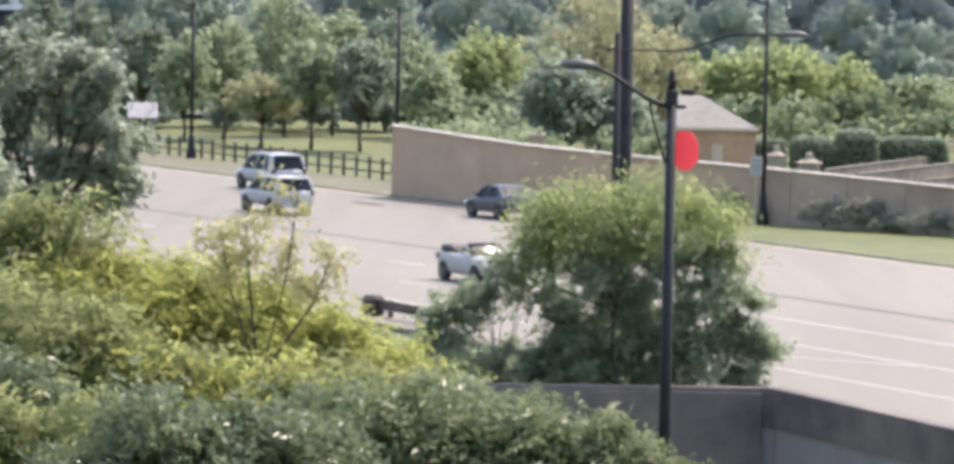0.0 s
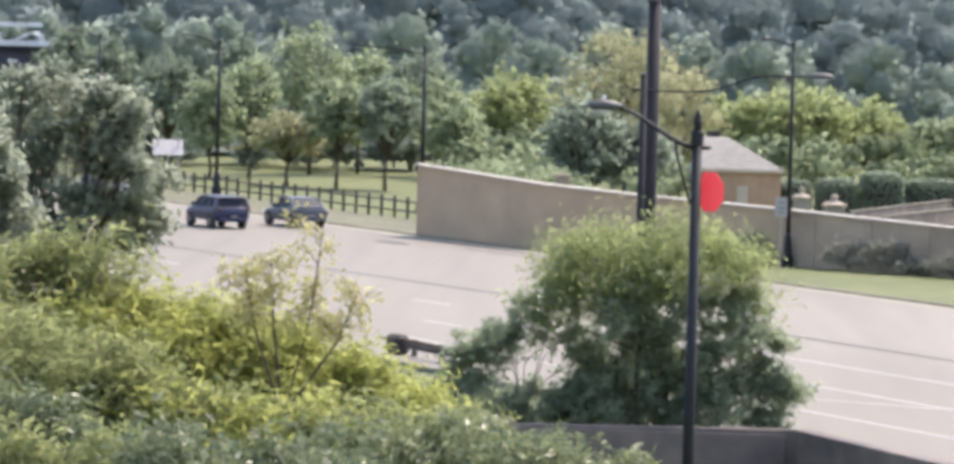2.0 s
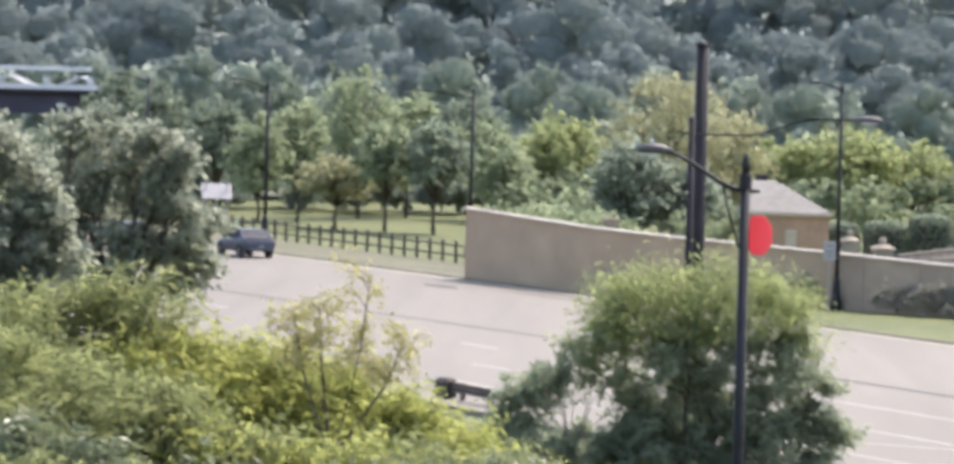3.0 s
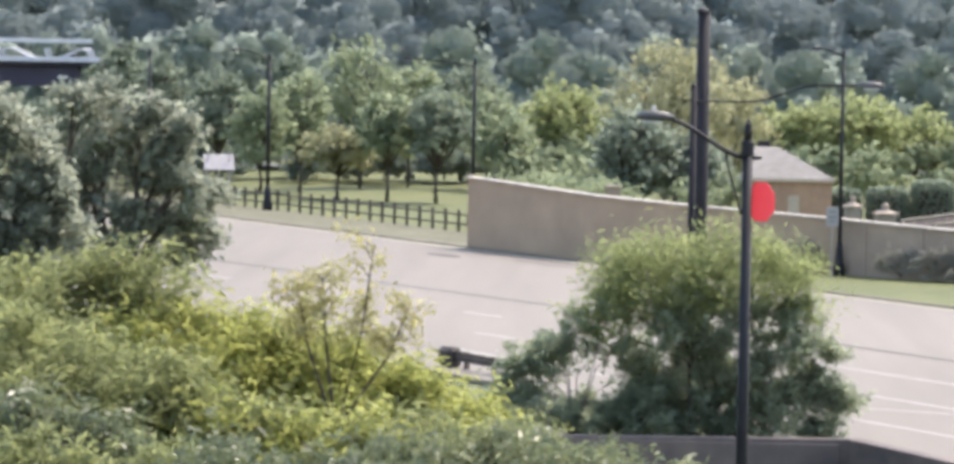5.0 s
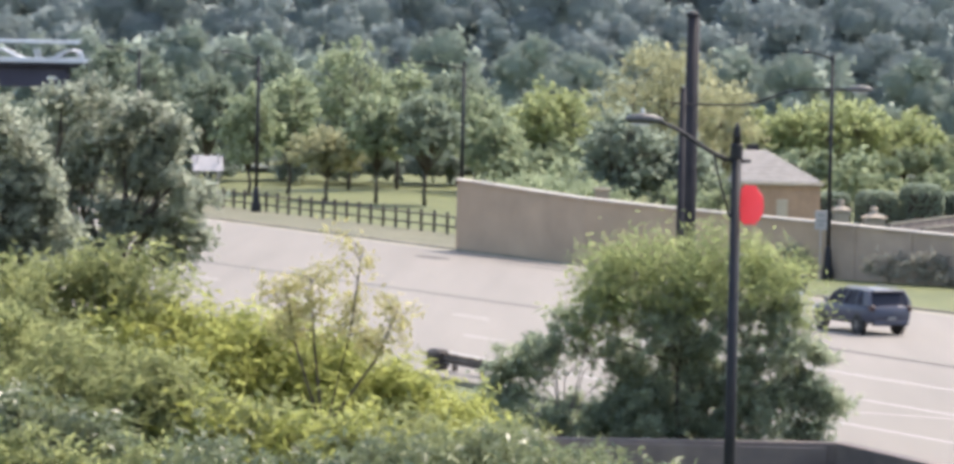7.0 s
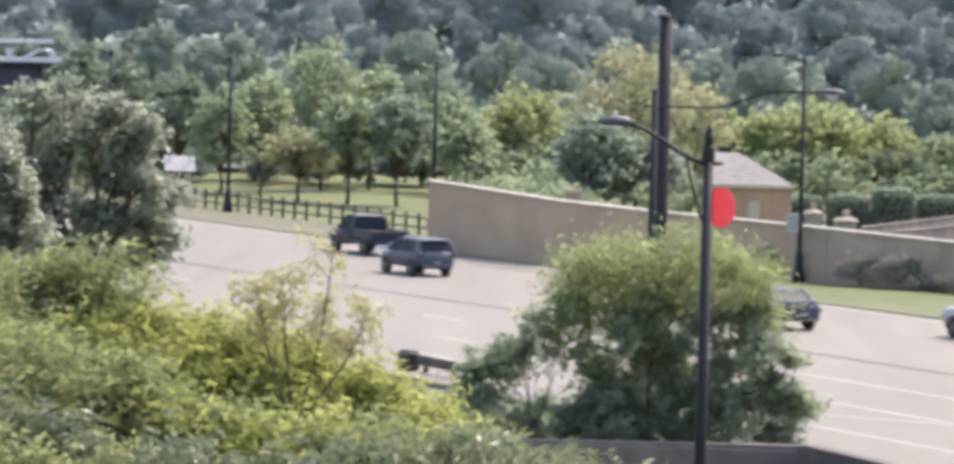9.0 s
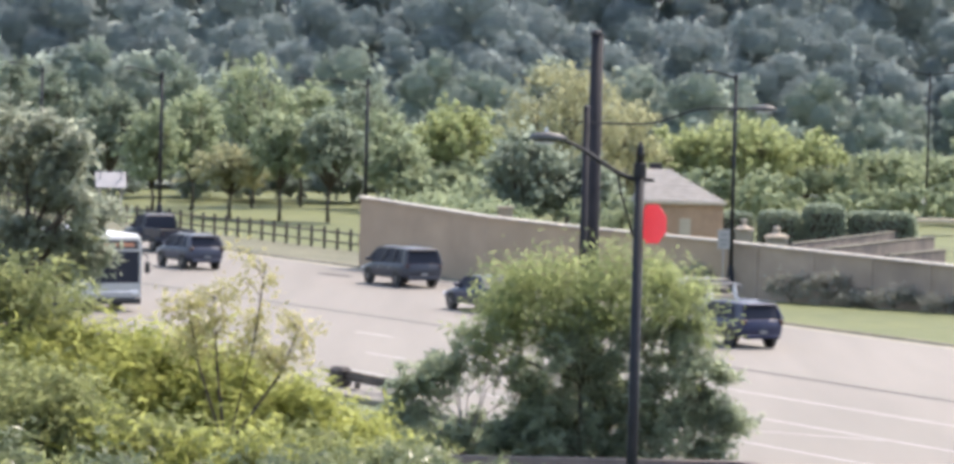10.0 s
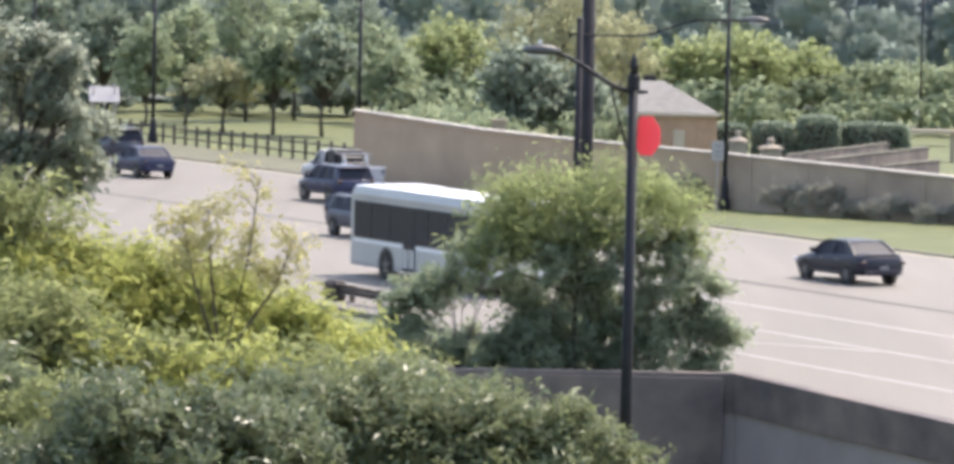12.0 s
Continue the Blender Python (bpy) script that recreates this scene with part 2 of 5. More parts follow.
def lathe(profile, sides=12):
    bm = bmesh.new()
    rings = [[bm.verts.new((r * math.cos(2 * math.pi * k / sides), r * math.sin(2 * math.pi * k / sides), z)) for k in range(sides)] for r, z in profile]
    for a, b in zip(rings, rings[1:]):
        for k in range(sides):
            bm.faces.new((a[k], a[(k + 1) % sides], b[(k + 1) % sides], b[k]))
    bm.faces.new(rings[0][::-1])
    bm.faces.new(rings[-1])
    return bm


def fast_mesh(name, verts, quads, mat):
    me = bpy.data.meshes.new(name)
    me.vertices.add(len(verts))
    me.vertices.foreach_set("co", np.asarray(verts, np.float32).ravel())
    me.loops.add(quads.size)
    me.loops.foreach_set("vertex_index", quads.astype(np.int32).ravel())
    me.polygons.add(len(quads))
    me.polygons.foreach_set("loop_start", np.arange(0, quads.size, 4, dtype=np.int32))
    me.update(calc_edges=True)
    me.materials.append(mat)
    return me


# ---- foliage ----
def leaf_quads(centres, outward, size, rng, slim=0.45, droop=0.3, along=None, scatter=0.75):
    """Small kite-shaped leaves, folded a little, at the given places."""
    n = len(centres)
    nrm = outward + rng.normal(0, scatter, (n, 3))
    nrm[:, 2] += 0.25
    nrm /= np.linalg.norm(nrm, axis=1)[:, None] + 1e-9
    t = rng.normal(0, 1, (n, 3))
    t[:, 2] -= droop
    if along is not None:
        t = t * 0.6 + along
    t -= nrm * np.sum(t * nrm, axis=1)[:, None]
    t /= np.linalg.norm(t, axis=1)[:, None] + 1e-9
    b = np.cross(nrm, t)
    s = (size * rng.uniform(0.55, 1.4, n))[:, None]
    v = np.stack([centres - t * s * 0.5, centres + b * s * slim * 0.5 + nrm * s * 0.06, centres + t * s * 0.5 - nrm * s * 0.08, centres - b * s * slim * 0.5 + nrm * s * 0.06], axis=1)
    return v.reshape(-1, 3)


def lobe_points(lobes, per_lobe, clumps, rng, spray=0.4, low=-0.5):
    """Leaf places on short sprays, gathered in loose clumps over ellipsoid lobes (cx, cy, cz, rx, ry, rz)."""
    cs, outs, dirs = [], [], []
    per = 12
    for cx, cy, cz, rx, ry, rz in lobes:
        scale = np.array([rx, ry, rz])
        d = rng.normal(0, 1, (clumps, 3))
        d /= np.linalg.norm(d, axis=1)[:, None]
        d[:, 2] = np.where(d[:, 2] < low, -d[:, 2], d[:, 2])
        cc = d * rng.uniform(0.45, 1.0, clumps)[:, None] * scale
        ns = max(1, per_lobe // per)
        k = rng.integers(0, clumps, ns)
        origin = cc[k] + rng.normal(0, 0.21, (ns, 3)) * scale
        way = d[k] * 0.7 + rng.normal(0, 0.55, (ns, 3))
        way[:, 2] += 0.35
        way /= np.linalg.norm(way, axis=1)[:, None]
        length = spray * rng.uniform(0.5, 1.5, ns)
        j = np.repeat(np.arange(ns), per)
        f = rng.uniform(0, 1, len(j))
        p = origin[j] + way[j] * (length[j] * f)[:, None] + rng.normal(0, 0.16 * spray, (len(j), 3)) * np.array([1, 1, 0.8])
        p[:, 2] -= 0.18 * length[j] * f * f
        cs.append(p + np.array([cx, cy, cz]))
        outs.append(d[k][j] * 0.5 + np.array([0, 0, 0.3]))
        dirs.append(way[j])
    return np.concatenate(cs), np.concatenate(outs), np.concatenate(dirs)


def crown_mesh(name, lobes, per_lobe, clumps, size, mat, seed, slim=0.45, droop=0.3, spray=0.4, low=-0.5):
    rng = np.random.default_rng(seed)
    c, o, w = lobe_points(lobes, per_lobe, clumps, rng, spray, low)
    v = leaf_quads(c, o, size, rng, slim, droop, w)
    return fast_mesh(name, v, np.arange(len(v)).reshape(-1, 4), mat)


def limbs(lobes, base, r, seed, sides=6, twist=0.15):
    """A tapered trunk that forks into a limb for every lobe."""
    rng = random.Random(seed)
    bm = bmesh.new()
    base = Vector(base)
    mid = Vector((sum(l[0] for l in lobes) / len(lobes), sum(l[1] for l in lobes) / len(lobes), min(l[2] - l[5] * 0.5 for l in lobes)))
    fork = base.lerp(mid, 0.75)
    add_tube(bm, [base, base.lerp(fork, 0.5) + Vector((rng.uniform(-1, 1), rng.uniform(-1, 1), 0)) * r, fork], [r * 1.25, r, r * 0.8], sides)
    for l in lobes:
        end = Vector((l[0], l[1], l[2] + l[5] * 0.35))
        bend = fork.lerp(end, 0.5) + Vector((rng.uniform(-1, 1), rng.uniform(-1, 1), rng.uniform(0, 1))) * twist * (end - fork).length
        add_tube(bm, [fork, bend, end], [r * 0.62, r * 0.4, r * 0.12], sides)
        for _ in range(3):
            tip = end + Vector((rng.uniform(-0.8, 0.8) * l[3], rng.uniform(-0.8, 0.8) * l[4], rng.uniform(-0.3, 0.6) * l[5]))
            s0 = bend.lerp(end, rng.uniform(0, 0.7))
            add_tube(bm, [s0, s0.lerp(tip, 0.5) + Vector((0, 0, 0.1 * l[5])), tip], [r * 0.25, r * 0.16, r * 0.05], 5)
    return bm


def plant(name, place, lobes, per_lobe, clumps, size, leaf, seed, label, category, base=(0, 0, 0), r=0.08, group="", slim=0.45, droop=0.3, spray=0.4, low=-0.5, bark=None):
    t = thing(name, pose(*place), label, category, group)
    part("trunk", limbs(lobes, base, r, seed), bark or BARK, t, smooth=True)
    crown = new("crown", crown_mesh(name + "_leaves", lobes, per_lobe, clumps, size, leaf, seed, slim, droop, spray, low))
    crown.parent = t
    return t


# ---- ground ----
def ground_z(x, y):
    n = NX * x + NY * y
    inside = max(y - 110.0, n - 55.9)
    width = 0.9 if x > -7 else min(14, 0.9 + (-7 - x) * 2.0)
    k = max(0.0, min(1.0, -inside / width))
    z = -3.6 * k * k * (3 - 2 * k)
    far = max(0.0, y - 330)
    z += 30 * (1 - math.exp(-(far / 420) ** 2))
    return z


def build_ground():
    xs = [-3000, -1500, -800, -500, -300, -200, -140, -100, -80] + [-70 + 4 * i for i in range(11)] + [-27 + 1.5 * i for i in range(18)] + [i * 0.6 for i in range(0, 31)] + [20 + 3 * i for i in range(14)] + [65, 80, 100, 140, 200, 300, 500, 800, 1500, 3000]
    ys = [-1500, -600, -200, -80, -30] + [0, 20, 35, 50, 60, 70, 78] + [82 + 0.8 * i for i in range(36)] + [112 + 6 * i for i in range(38)] + [345 + 20 * i for i in range(15)] + [660, 720, 800, 900, 1100, 1400, 2000, 3000]
    verts = np.array([(x, y, ground_z(x, y) - 0.03) for y in ys for x in xs])
    k = len(xs)
    quads = np.array([(j * k + i, j * k + i + 1, (j + 1) * k + i + 1, (j + 1) * k + i) for j in range(len(ys) - 1) for i in range(k - 1)])
    ob = new("ground", fast_mesh("ground", verts, quads, GRASS))
    tagged(ob, "mown green grass verges and meadow", "ground", kind="structure")


def forest_floor():
    xs, ys = [-160 + 20 * i for i in range(17)], [318, 330, 345, 360, 380, 405, 430, 460, 500, 550, 600, 660, 740, 830, 950]
    verts = np.array([(x, y, ground_z(x, y) + 0.15) for y in ys for x in xs])
    k = len(xs)
    quads = np.array([(j * k + i, j * k + i + 1, (j + 1) * k + i + 1, (j + 1) * k + i) for j in range(len(ys) - 1) for i in range(k - 1) if NX * xs[i] + NY * ys[j] > 96])
    tagged(new("forest_floor", fast_mesh("forest_floor", verts, quads, LITTER)), "dark leaf litter under the woodland", "ground", kind="structure")


def strip(bm, n0, n1, us, z, drift=None, thick=0.0):
    """A band along the road between two offsets, which may drift with u."""
    rows = []
    for u in us:
        d = drift(u) if drift else 0.0
        rows.append((bm.verts.new(at(n0 + d, u, z)), bm.verts.new(at(n1 + d, u, z))))
    for (a, b), (c, d) in zip(rows, rows[1:]):
        bm.faces.new((a, b, d, c))
    if thick:
        r = bmesh.ops.extrude_face_region(bm, geom=bm.faces[:])
        bmesh.ops.translate(bm, verts=[v for v in r["geom"] if isinstance(v, bmesh.types.BMVert)], vec=(0, 0, -thick))
        bmesh.ops.recalc_face_normals(bm, faces=bm.faces)


def bend(u):
    return -0.044 * max(0.0, u - 131)


def build_road():
    us = [-160 + 20 * i for i in range(38)]
    bm = bmesh.new()
    strip(bm, 55.0, 88.0, us, 0.0, thick=0.25)
    tagged(mesh_object("road", bm, CONCRETE), "pale sunlit concrete carriageway with several lanes", "road", kind="structure")
    # raised kerbs, real steps
    bm = bmesh.new()
    strip(bm, 88.0, 88.25, us, 0.08, thick=0.4)
    tagged(mesh_object("kerb", bm, KERB), "low weathered concrete kerb", "kerb", kind="structure")
    bm = bmesh.new()
    strip(bm, 54.65, 55.0, [106 + 4 * i for i in range(90)], 0.14, thick=0.4)
    tagged(mesh_object("kerb", bm, KERB), "low weathered concrete kerb", "kerb", kind="structure")
    bm = bmesh.new()
    strip(bm, 87.35, 87.99, us, 0.008)
    tagged(mesh_object("gutter", bm, GUTTER), "pale sunlit concrete gutter along the kerb", "gutter", kind="structure")
    # dry worn verge between the kerb and the fence
    bm = bmesh.new()
    strip(bm, 88.26, 94.9, [189 + 6 * i for i in range(20)], 0.02, thick=0.1)
    tagged(mesh_object("verge", bm, DRY_GRASS), "dry worn grass verge between kerb and fence", "verge", kind="structure")
    # dark longitudinal joint between the two carriageways
    bm = bmesh.new()
    strip(bm, 73.66, 73.94, [-160 + 5 * i for i in range(108)], 0.006, bend)
    tagged(mesh_object("road_joint", bm, JOINT), "dark bitumen joint along the middle of the road", "road joint", kind="structure")
    for n, u1 in ((68.85, 122.0), (64.3, 119.0), (59.85, 130.0)):
        bm = bmesh.new()
        strip(bm, n - 0.08, n + 0.08, [-160 + 10 * i for i in range(29)] + [u1], 0.005)
        tagged(mesh_object("lane_line", bm, PAINT_WHITE), "worn white painted lane line", "lane line", "lane lines", "structure")
    for n in (68.75, 64.0):
        for i in range(9):
            bm = bmesh.new()
            u0 = 133.4 + 12 * i - (0 if n < 66 else 1.8)
            strip(bm, n - 0.07, n + 0.07, [u0, u0 + 3], 0.005, bend)
            tagged(mesh_object("lane_dash", bm, PAINT_WHITE), "worn white lane dash", "lane line", "lane dashes", "structure")
    bm = bmesh.new()
    a, b, w = at(64.1, 103.0, 0.007), at(61.2, 107.5, 0.007), Vector((0.10, 0.16, 0))
    vs = [bm.verts.new(p) for p in (a - w * 0.5, a + w * 0.5, b + w * 0.5, b - w * 0.5)]
    bm.faces.new(vs)
    tagged(mesh_object("gore_line", bm, PAINT_WHITE), "worn white diagonal road marking", "road marking", kind="structure")


def build_patches():
    rng = random.Random(5)
    # a dark oval and two long dark streaks near the wall
    for n, u, du, dn in ((84.0, 183.2, 1.7, 0.5), (86.8, 179.0, 6.0, 0.15), (85.5, 174.5, 4.6, 0.12)):
        bm = bmesh.new()
        pts = []
        for k in range(18):
            a = 2 * math.pi * k / 18
            pts.append(bm.verts.new(at(n + dn * math.sin(a) * rng.uniform(0.75, 1.1), u + du * math.cos(a) * rng.uniform(0.8, 1.1), 0.006)))
        bm.faces.new(pts)
        tagged(mesh_object("road_patch", bm, ROAD_DARK), "dark patch on the pale road", "road patch", kind="structure")


# ---- boundary wall ----
WALL_LINE = [(-5.95, 208.6, 3.36), (0.2, 199.2, 2.92), (4.2, 196.1, 2.68), (10.75, 191.6, 2.38), (20.15, 184.1, 1.90), (34.0, 174.5, 1.75), (60.0, 158.0, 1.7)]


def build_wall():
    w = thing("wall_garden", Matrix(), "long tan rendered boundary wall with pale coping, stepping down beside the road", "wall", kind="structure")
    t = 0.3
    nrm = []
    for i in range(len(WALL_LINE)):
        a, b = WALL_LINE[max(i - 1, 0)], WALL_LINE[min(i + 1, len(WALL_LINE) - 1)]
        d = Vector((b[0] - a[0], b[1] - a[1], 0)).normalized()
        nrm.append(Vector((-d.y, d.x, 0)))
    for lo, hi, mat, lab in ((0, 3, WALL, "smooth tan render"), (3, 6, WALL_GREY, "stained grey-tan panels")):
        bm = bmesh.new()
        secs = []
        for i in range(lo, hi + 1):
            p, q = Vector((*WALL_LINE[i][:2], 0)), nrm[i] * t
            h = WALL_LINE[i][2]
            secs.append([p + Vector((0, 0, -0.5)), p + q + Vector((0, 0, -0.5)), p + q + Vector((0, 0, h)), p + Vector((0, 0, h))])
        add_loft(bm, secs)
        part("wall_face", bm, mat, w, lab)
    bm = bmesh.new()
    secs = []
    for i in range(len(WALL_LINE)):
        p, q = Vector((*WALL_LINE[i][:2], WALL_LINE[i][2] + 0.004)), nrm[i]
        a, b = p - q * 0.11, p + q * (t + 0.11)
        secs.append([a, b, b + Vector((0, 0, 0.08)), (a + b) / 2 + Vector((0, 0, 0.12)), a + Vector((0, 0, 0.08))])
    add_loft(bm, secs)
    part("coping", bm, COPING, w, "pale stone coping")
    # shallow pilasters on the lower stretch
    for i in range(3, 6):
        a, b = Vector((*WALL_LINE[i][:2], 0)), Vector((*WALL_LINE[i + 1][:2], 0))
        k = max(2, round((b - a).length / 2.9))
        ang = math.degrees(math.atan2(b.y - a.y, b.x - a.x))
        for j in range(k):
            f = (j + 0.5) / k
            p = a.lerp(b, f)
            h = WALL_LINE[i][2] * (1 - f) + WALL_LINE[i + 1][2] * f - 0.02
            part("pilaster", box(-0.14, 0.14, -0.05, 0.02, -0.3, h, 0.012, pose(p.x, p.y, 0, 0, 0, ang)), WALL_GREY, w)


def build_parapet():
    w = thing("parapet_wall", Matrix(), "dark shaded concrete retaining wall with a deep top beam below the road", "retaining wall", kind="structure")
    c, l = Vector((6.5, 108.2, 0)), Vector((-9.0, 108.2, 0))
    r = c - Vector((-NY, NX, 0)) * 90
    m = c - Vector((-NY, NX, 0)) * 13
    n1, n2 = Vector((0, 1, 0)), Vector((NX, NY, 0))
    for name, zt, zb, off, back, mat, lab in (("top_beam", 0.46, -0.52, 0.0, 0.45, PARAPET, "weathered dark concrete beam"), ("wall_panel", -0.524, -4.5, 0.10, 2.2, PARAPET_LIGHT, "smoother grey concrete panel")):
        bm = bmesh.new()
        secs = []
        for p, q, fall in ((l, n1, 0.1), (c, (n1 + n2).normalized() * 1.12, 0.0), (m, n2, 0.26), (r, n2, 0.26)):
            a, b = p + q * off, p + q * back
            secs.append([a + Vector((0, 0, zb - fall)), b + Vector((0, 0, zb - fall)), b + Vector((0, 0, zt - fall)), a + Vector((0, 0, zt - fall))])
        add_loft(bm, secs)
        part(name, bm, mat, w, lab)
    # plain abutment face towards the camera, its colour darkened for the bush's shade
    part("abutment", box(-8.9, 6.25, 108.12, 108.196, -4.5, 0.34, 0.01), PARAPET, w, "abutment face darkened for the bush's shade")


# ---- fence ----
def build_fence():
    f = thing("fence", Matrix(), "dark-stained timber post-and-rail fence along the grass", "fence")
    pts = [at(94.6 + (-0.005) * (u - 205), u) for u in np.arange(196.5, 262, 1.62)]
    post = None
    for p in pts:
        if post is None:
            post = part("post", box(-0.075, 0.075, -0.075, 0.075, -0.4, 1.15, 0.012), FENCE, f)
            post.location = p
        else:
            o = new("post", post.data)
            o.parent, o.location = f, p
    rng = random.Random(2)
    for a, b in zip(pts, pts[1:]):
        for z in (0.42, 0.92):
            bm = bmesh.new()
            j = rng.uniform(-0.02, 0.02)
            d = (b - a).normalized()
            s = Vector((NX, NY, 0)) * 0.10
            add_tube(bm, [a - s + Vector((0, 0, z + j)), b - s + Vector((0, 0, z - j))], 0.05, 4)
            part("rail", bm, FENCE, f)


# ---- lamps, poles, signs ----
def street_lamp(place, height, arms, label, r=0.09, group="street lamps", head=0.42):
    """arms: (reach along x, rise at the end, height of the root)."""
    t = thing("street_lamp", pose(*place), label, "street lamp", group)
    part("base", lathe([(r * 2.6, -0.3), (r * 2.6, 0.35), (r * 1.9, 0.6), (r * 1.5, 1.2), (r, 1.45)]), IRON, t, smooth=True)
    part("pole", tube([(0, 0, 1.4), (0, 0, height - 0.3)], [r, r * 0.72], 10), IRON, t, smooth=True)
    part("finial", lathe([(r * 0.75, height - 0.3), (r * 1.15, height - 0.24), (r * 0.7, height - 0.16), (r * 0.9, height - 0.08), (r * 0.25, height + 0.04)], 8), IRON, t)
    for reach, rise, root in arms:
        s = 1 if reach > 0 else -1
        pts = [(reach * k / 8, 0, root + rise * math.sin(k / 8 * math.pi * 0.5)) for k in range(9)]
        arm = part("arm", tube(pts, [r * 0.45] * 5 + [r * 0.38] * 4, 6), IRON, t, smooth=True)
        x, z = reach, root + rise
        lum = part("lamp_head", box(x - head * 0.5, x + head * 0.9 * s if s > 0 else x + head * 0.5, -0.13, 0.13, z - 0.07, z + 0.07, 0.05), IRON, t)
        part("lens", box(x - head * 0.35, x + head * 0.35, -0.1, 0.1, z - 0.1, z - 0.072, 0.005), LENS, lum)
    return t


def near_lamp():
    """The ornamental lamp post in front, with its bowed arm, brace and red sign."""
    zb, h = -3.6, 8.77
    t = thing("street_lamp", pose(2.98, 84, zb), "tall black ornamental lamp post with a bowed arm and red sign", "street lamp")
    H = h - zb
    part("base", lathe([(0.24, -0.2), (0.24, 0.4), (0.2, 0.55), (0.19, 1.2), (0.13, 1.4)]), IRON, t, smooth=True)
    part("pole", tube([(0, 0, 1.3), (0, 0, H - 0.55)], [0.125, 0.095], 14), IRON, t, smooth=True)
    part("collar", lathe([(0.10, H - 0.62), (0.125, H - 0.6), (0.125, H - 0.35), (0.10, H - 0.32)], 12), IRON, t)
    part("finial", lathe([(0.085, H - 0.34), (0.075, H - 0.2), (0.10, H - 0.17), (0.06, H - 0.12), (0.075, H - 0.06), (0.05, H), (0.02, H + 0.09)], 10), IRON, t, smooth=True)
    z = 8.12 - zb
    pts = []
    for k in range(13):
        a = k / 12
        # leaves the post level, climbs in an S and flattens towards the head
        pts.append((-1.62 * a, 0, z + 0.72 * (3 * a * a - 2 * a ** 3)))
    part("arm", tube([(0.27, 0, z)] + pts, [0.03, 0.05] + [0.05 - 0.0012 * i for i in range(12)], 8), IRON, t, smooth=True)
    part("crossbar", tube([(-0.1, 0, z), (0.28, 0, z)], 0.028, 6), IRON, t)
    part("brace", tube([(-0.42, 0, z + 0.08), (-0.36, 0, z - 0.25), (-0.22, 0, z - 0.7), (-0.10, 0, z - 1.1)], 0.028, 6), IRON, t, smooth=True)
    x, zz = -1.72, z + 0.74
    bm = bmesh.new()
    secs = []
    for a, w, hh in ((0.3, 0.05, 0.05), (0.12, 0.12, 0.12), (-0.12, 0.17, 0.15), (-0.34, 0.15, 0.11), (-0.44, 0.07, 0.05)):
        secs.append([(x + a, w * math.cos(q), zz + (hh if math.sin(q) > 0 else hh * 0.5) * math.sin(q)) for q in [2 * math.pi * k / 10 for k in range(10)]])
    add_loft(bm, secs)
    head = part("lamp_head", bm, LAMP_GREY, t, "grey cobra lamp head", smooth=True)
    part("lens", box(x - 0.32, x + 0.02, -0.09, 0.09, zz - 0.1, zz - 0.06, 0.01), LENS, head)
    part("photocell", lathe([(0.035, zz + 0.13), (0.035, zz + 0.2), (0.015, zz + 0.22)], 8), LENS, head).location = (x - 0.1, 0, 0)
    # octagonal red sign on brackets, turned towards the side road
    bm = bmesh.new()
    vs = [bm.verts.new((0.41 * math.cos(math.pi / 8 + k * math.pi / 4), 0, 0.41 * math.sin(math.pi / 8 + k * math.pi / 4))) for k in range(8)]
    f = bm.faces.new(vs)
    r = bmesh.ops.extrude_face_region(bm, geom=[f])
    bmesh.ops.translate(bm, verts=[v for v in r["geom"] if isinstance(v, bmesh.types.BMVert)], vec=(0, 0.012, 0))
    bmesh.ops.recalc_face_normals(bm, faces=bm.faces)
    s = part("sign_plate", bm, SIGN_RED, t, "bright red octagonal sign plate")
    s.matrix_basis = pose(0.27, 0.04, 7.27 - zb, 0, 0, -48)
    for dz in (-0.18, 0.18):
        part("bracket", box(0.0, 0.07, 0.08, 0.11, 7.27 - zb + dz - 0.02, 7.27 - zb + dz + 0.02), IRON, t)


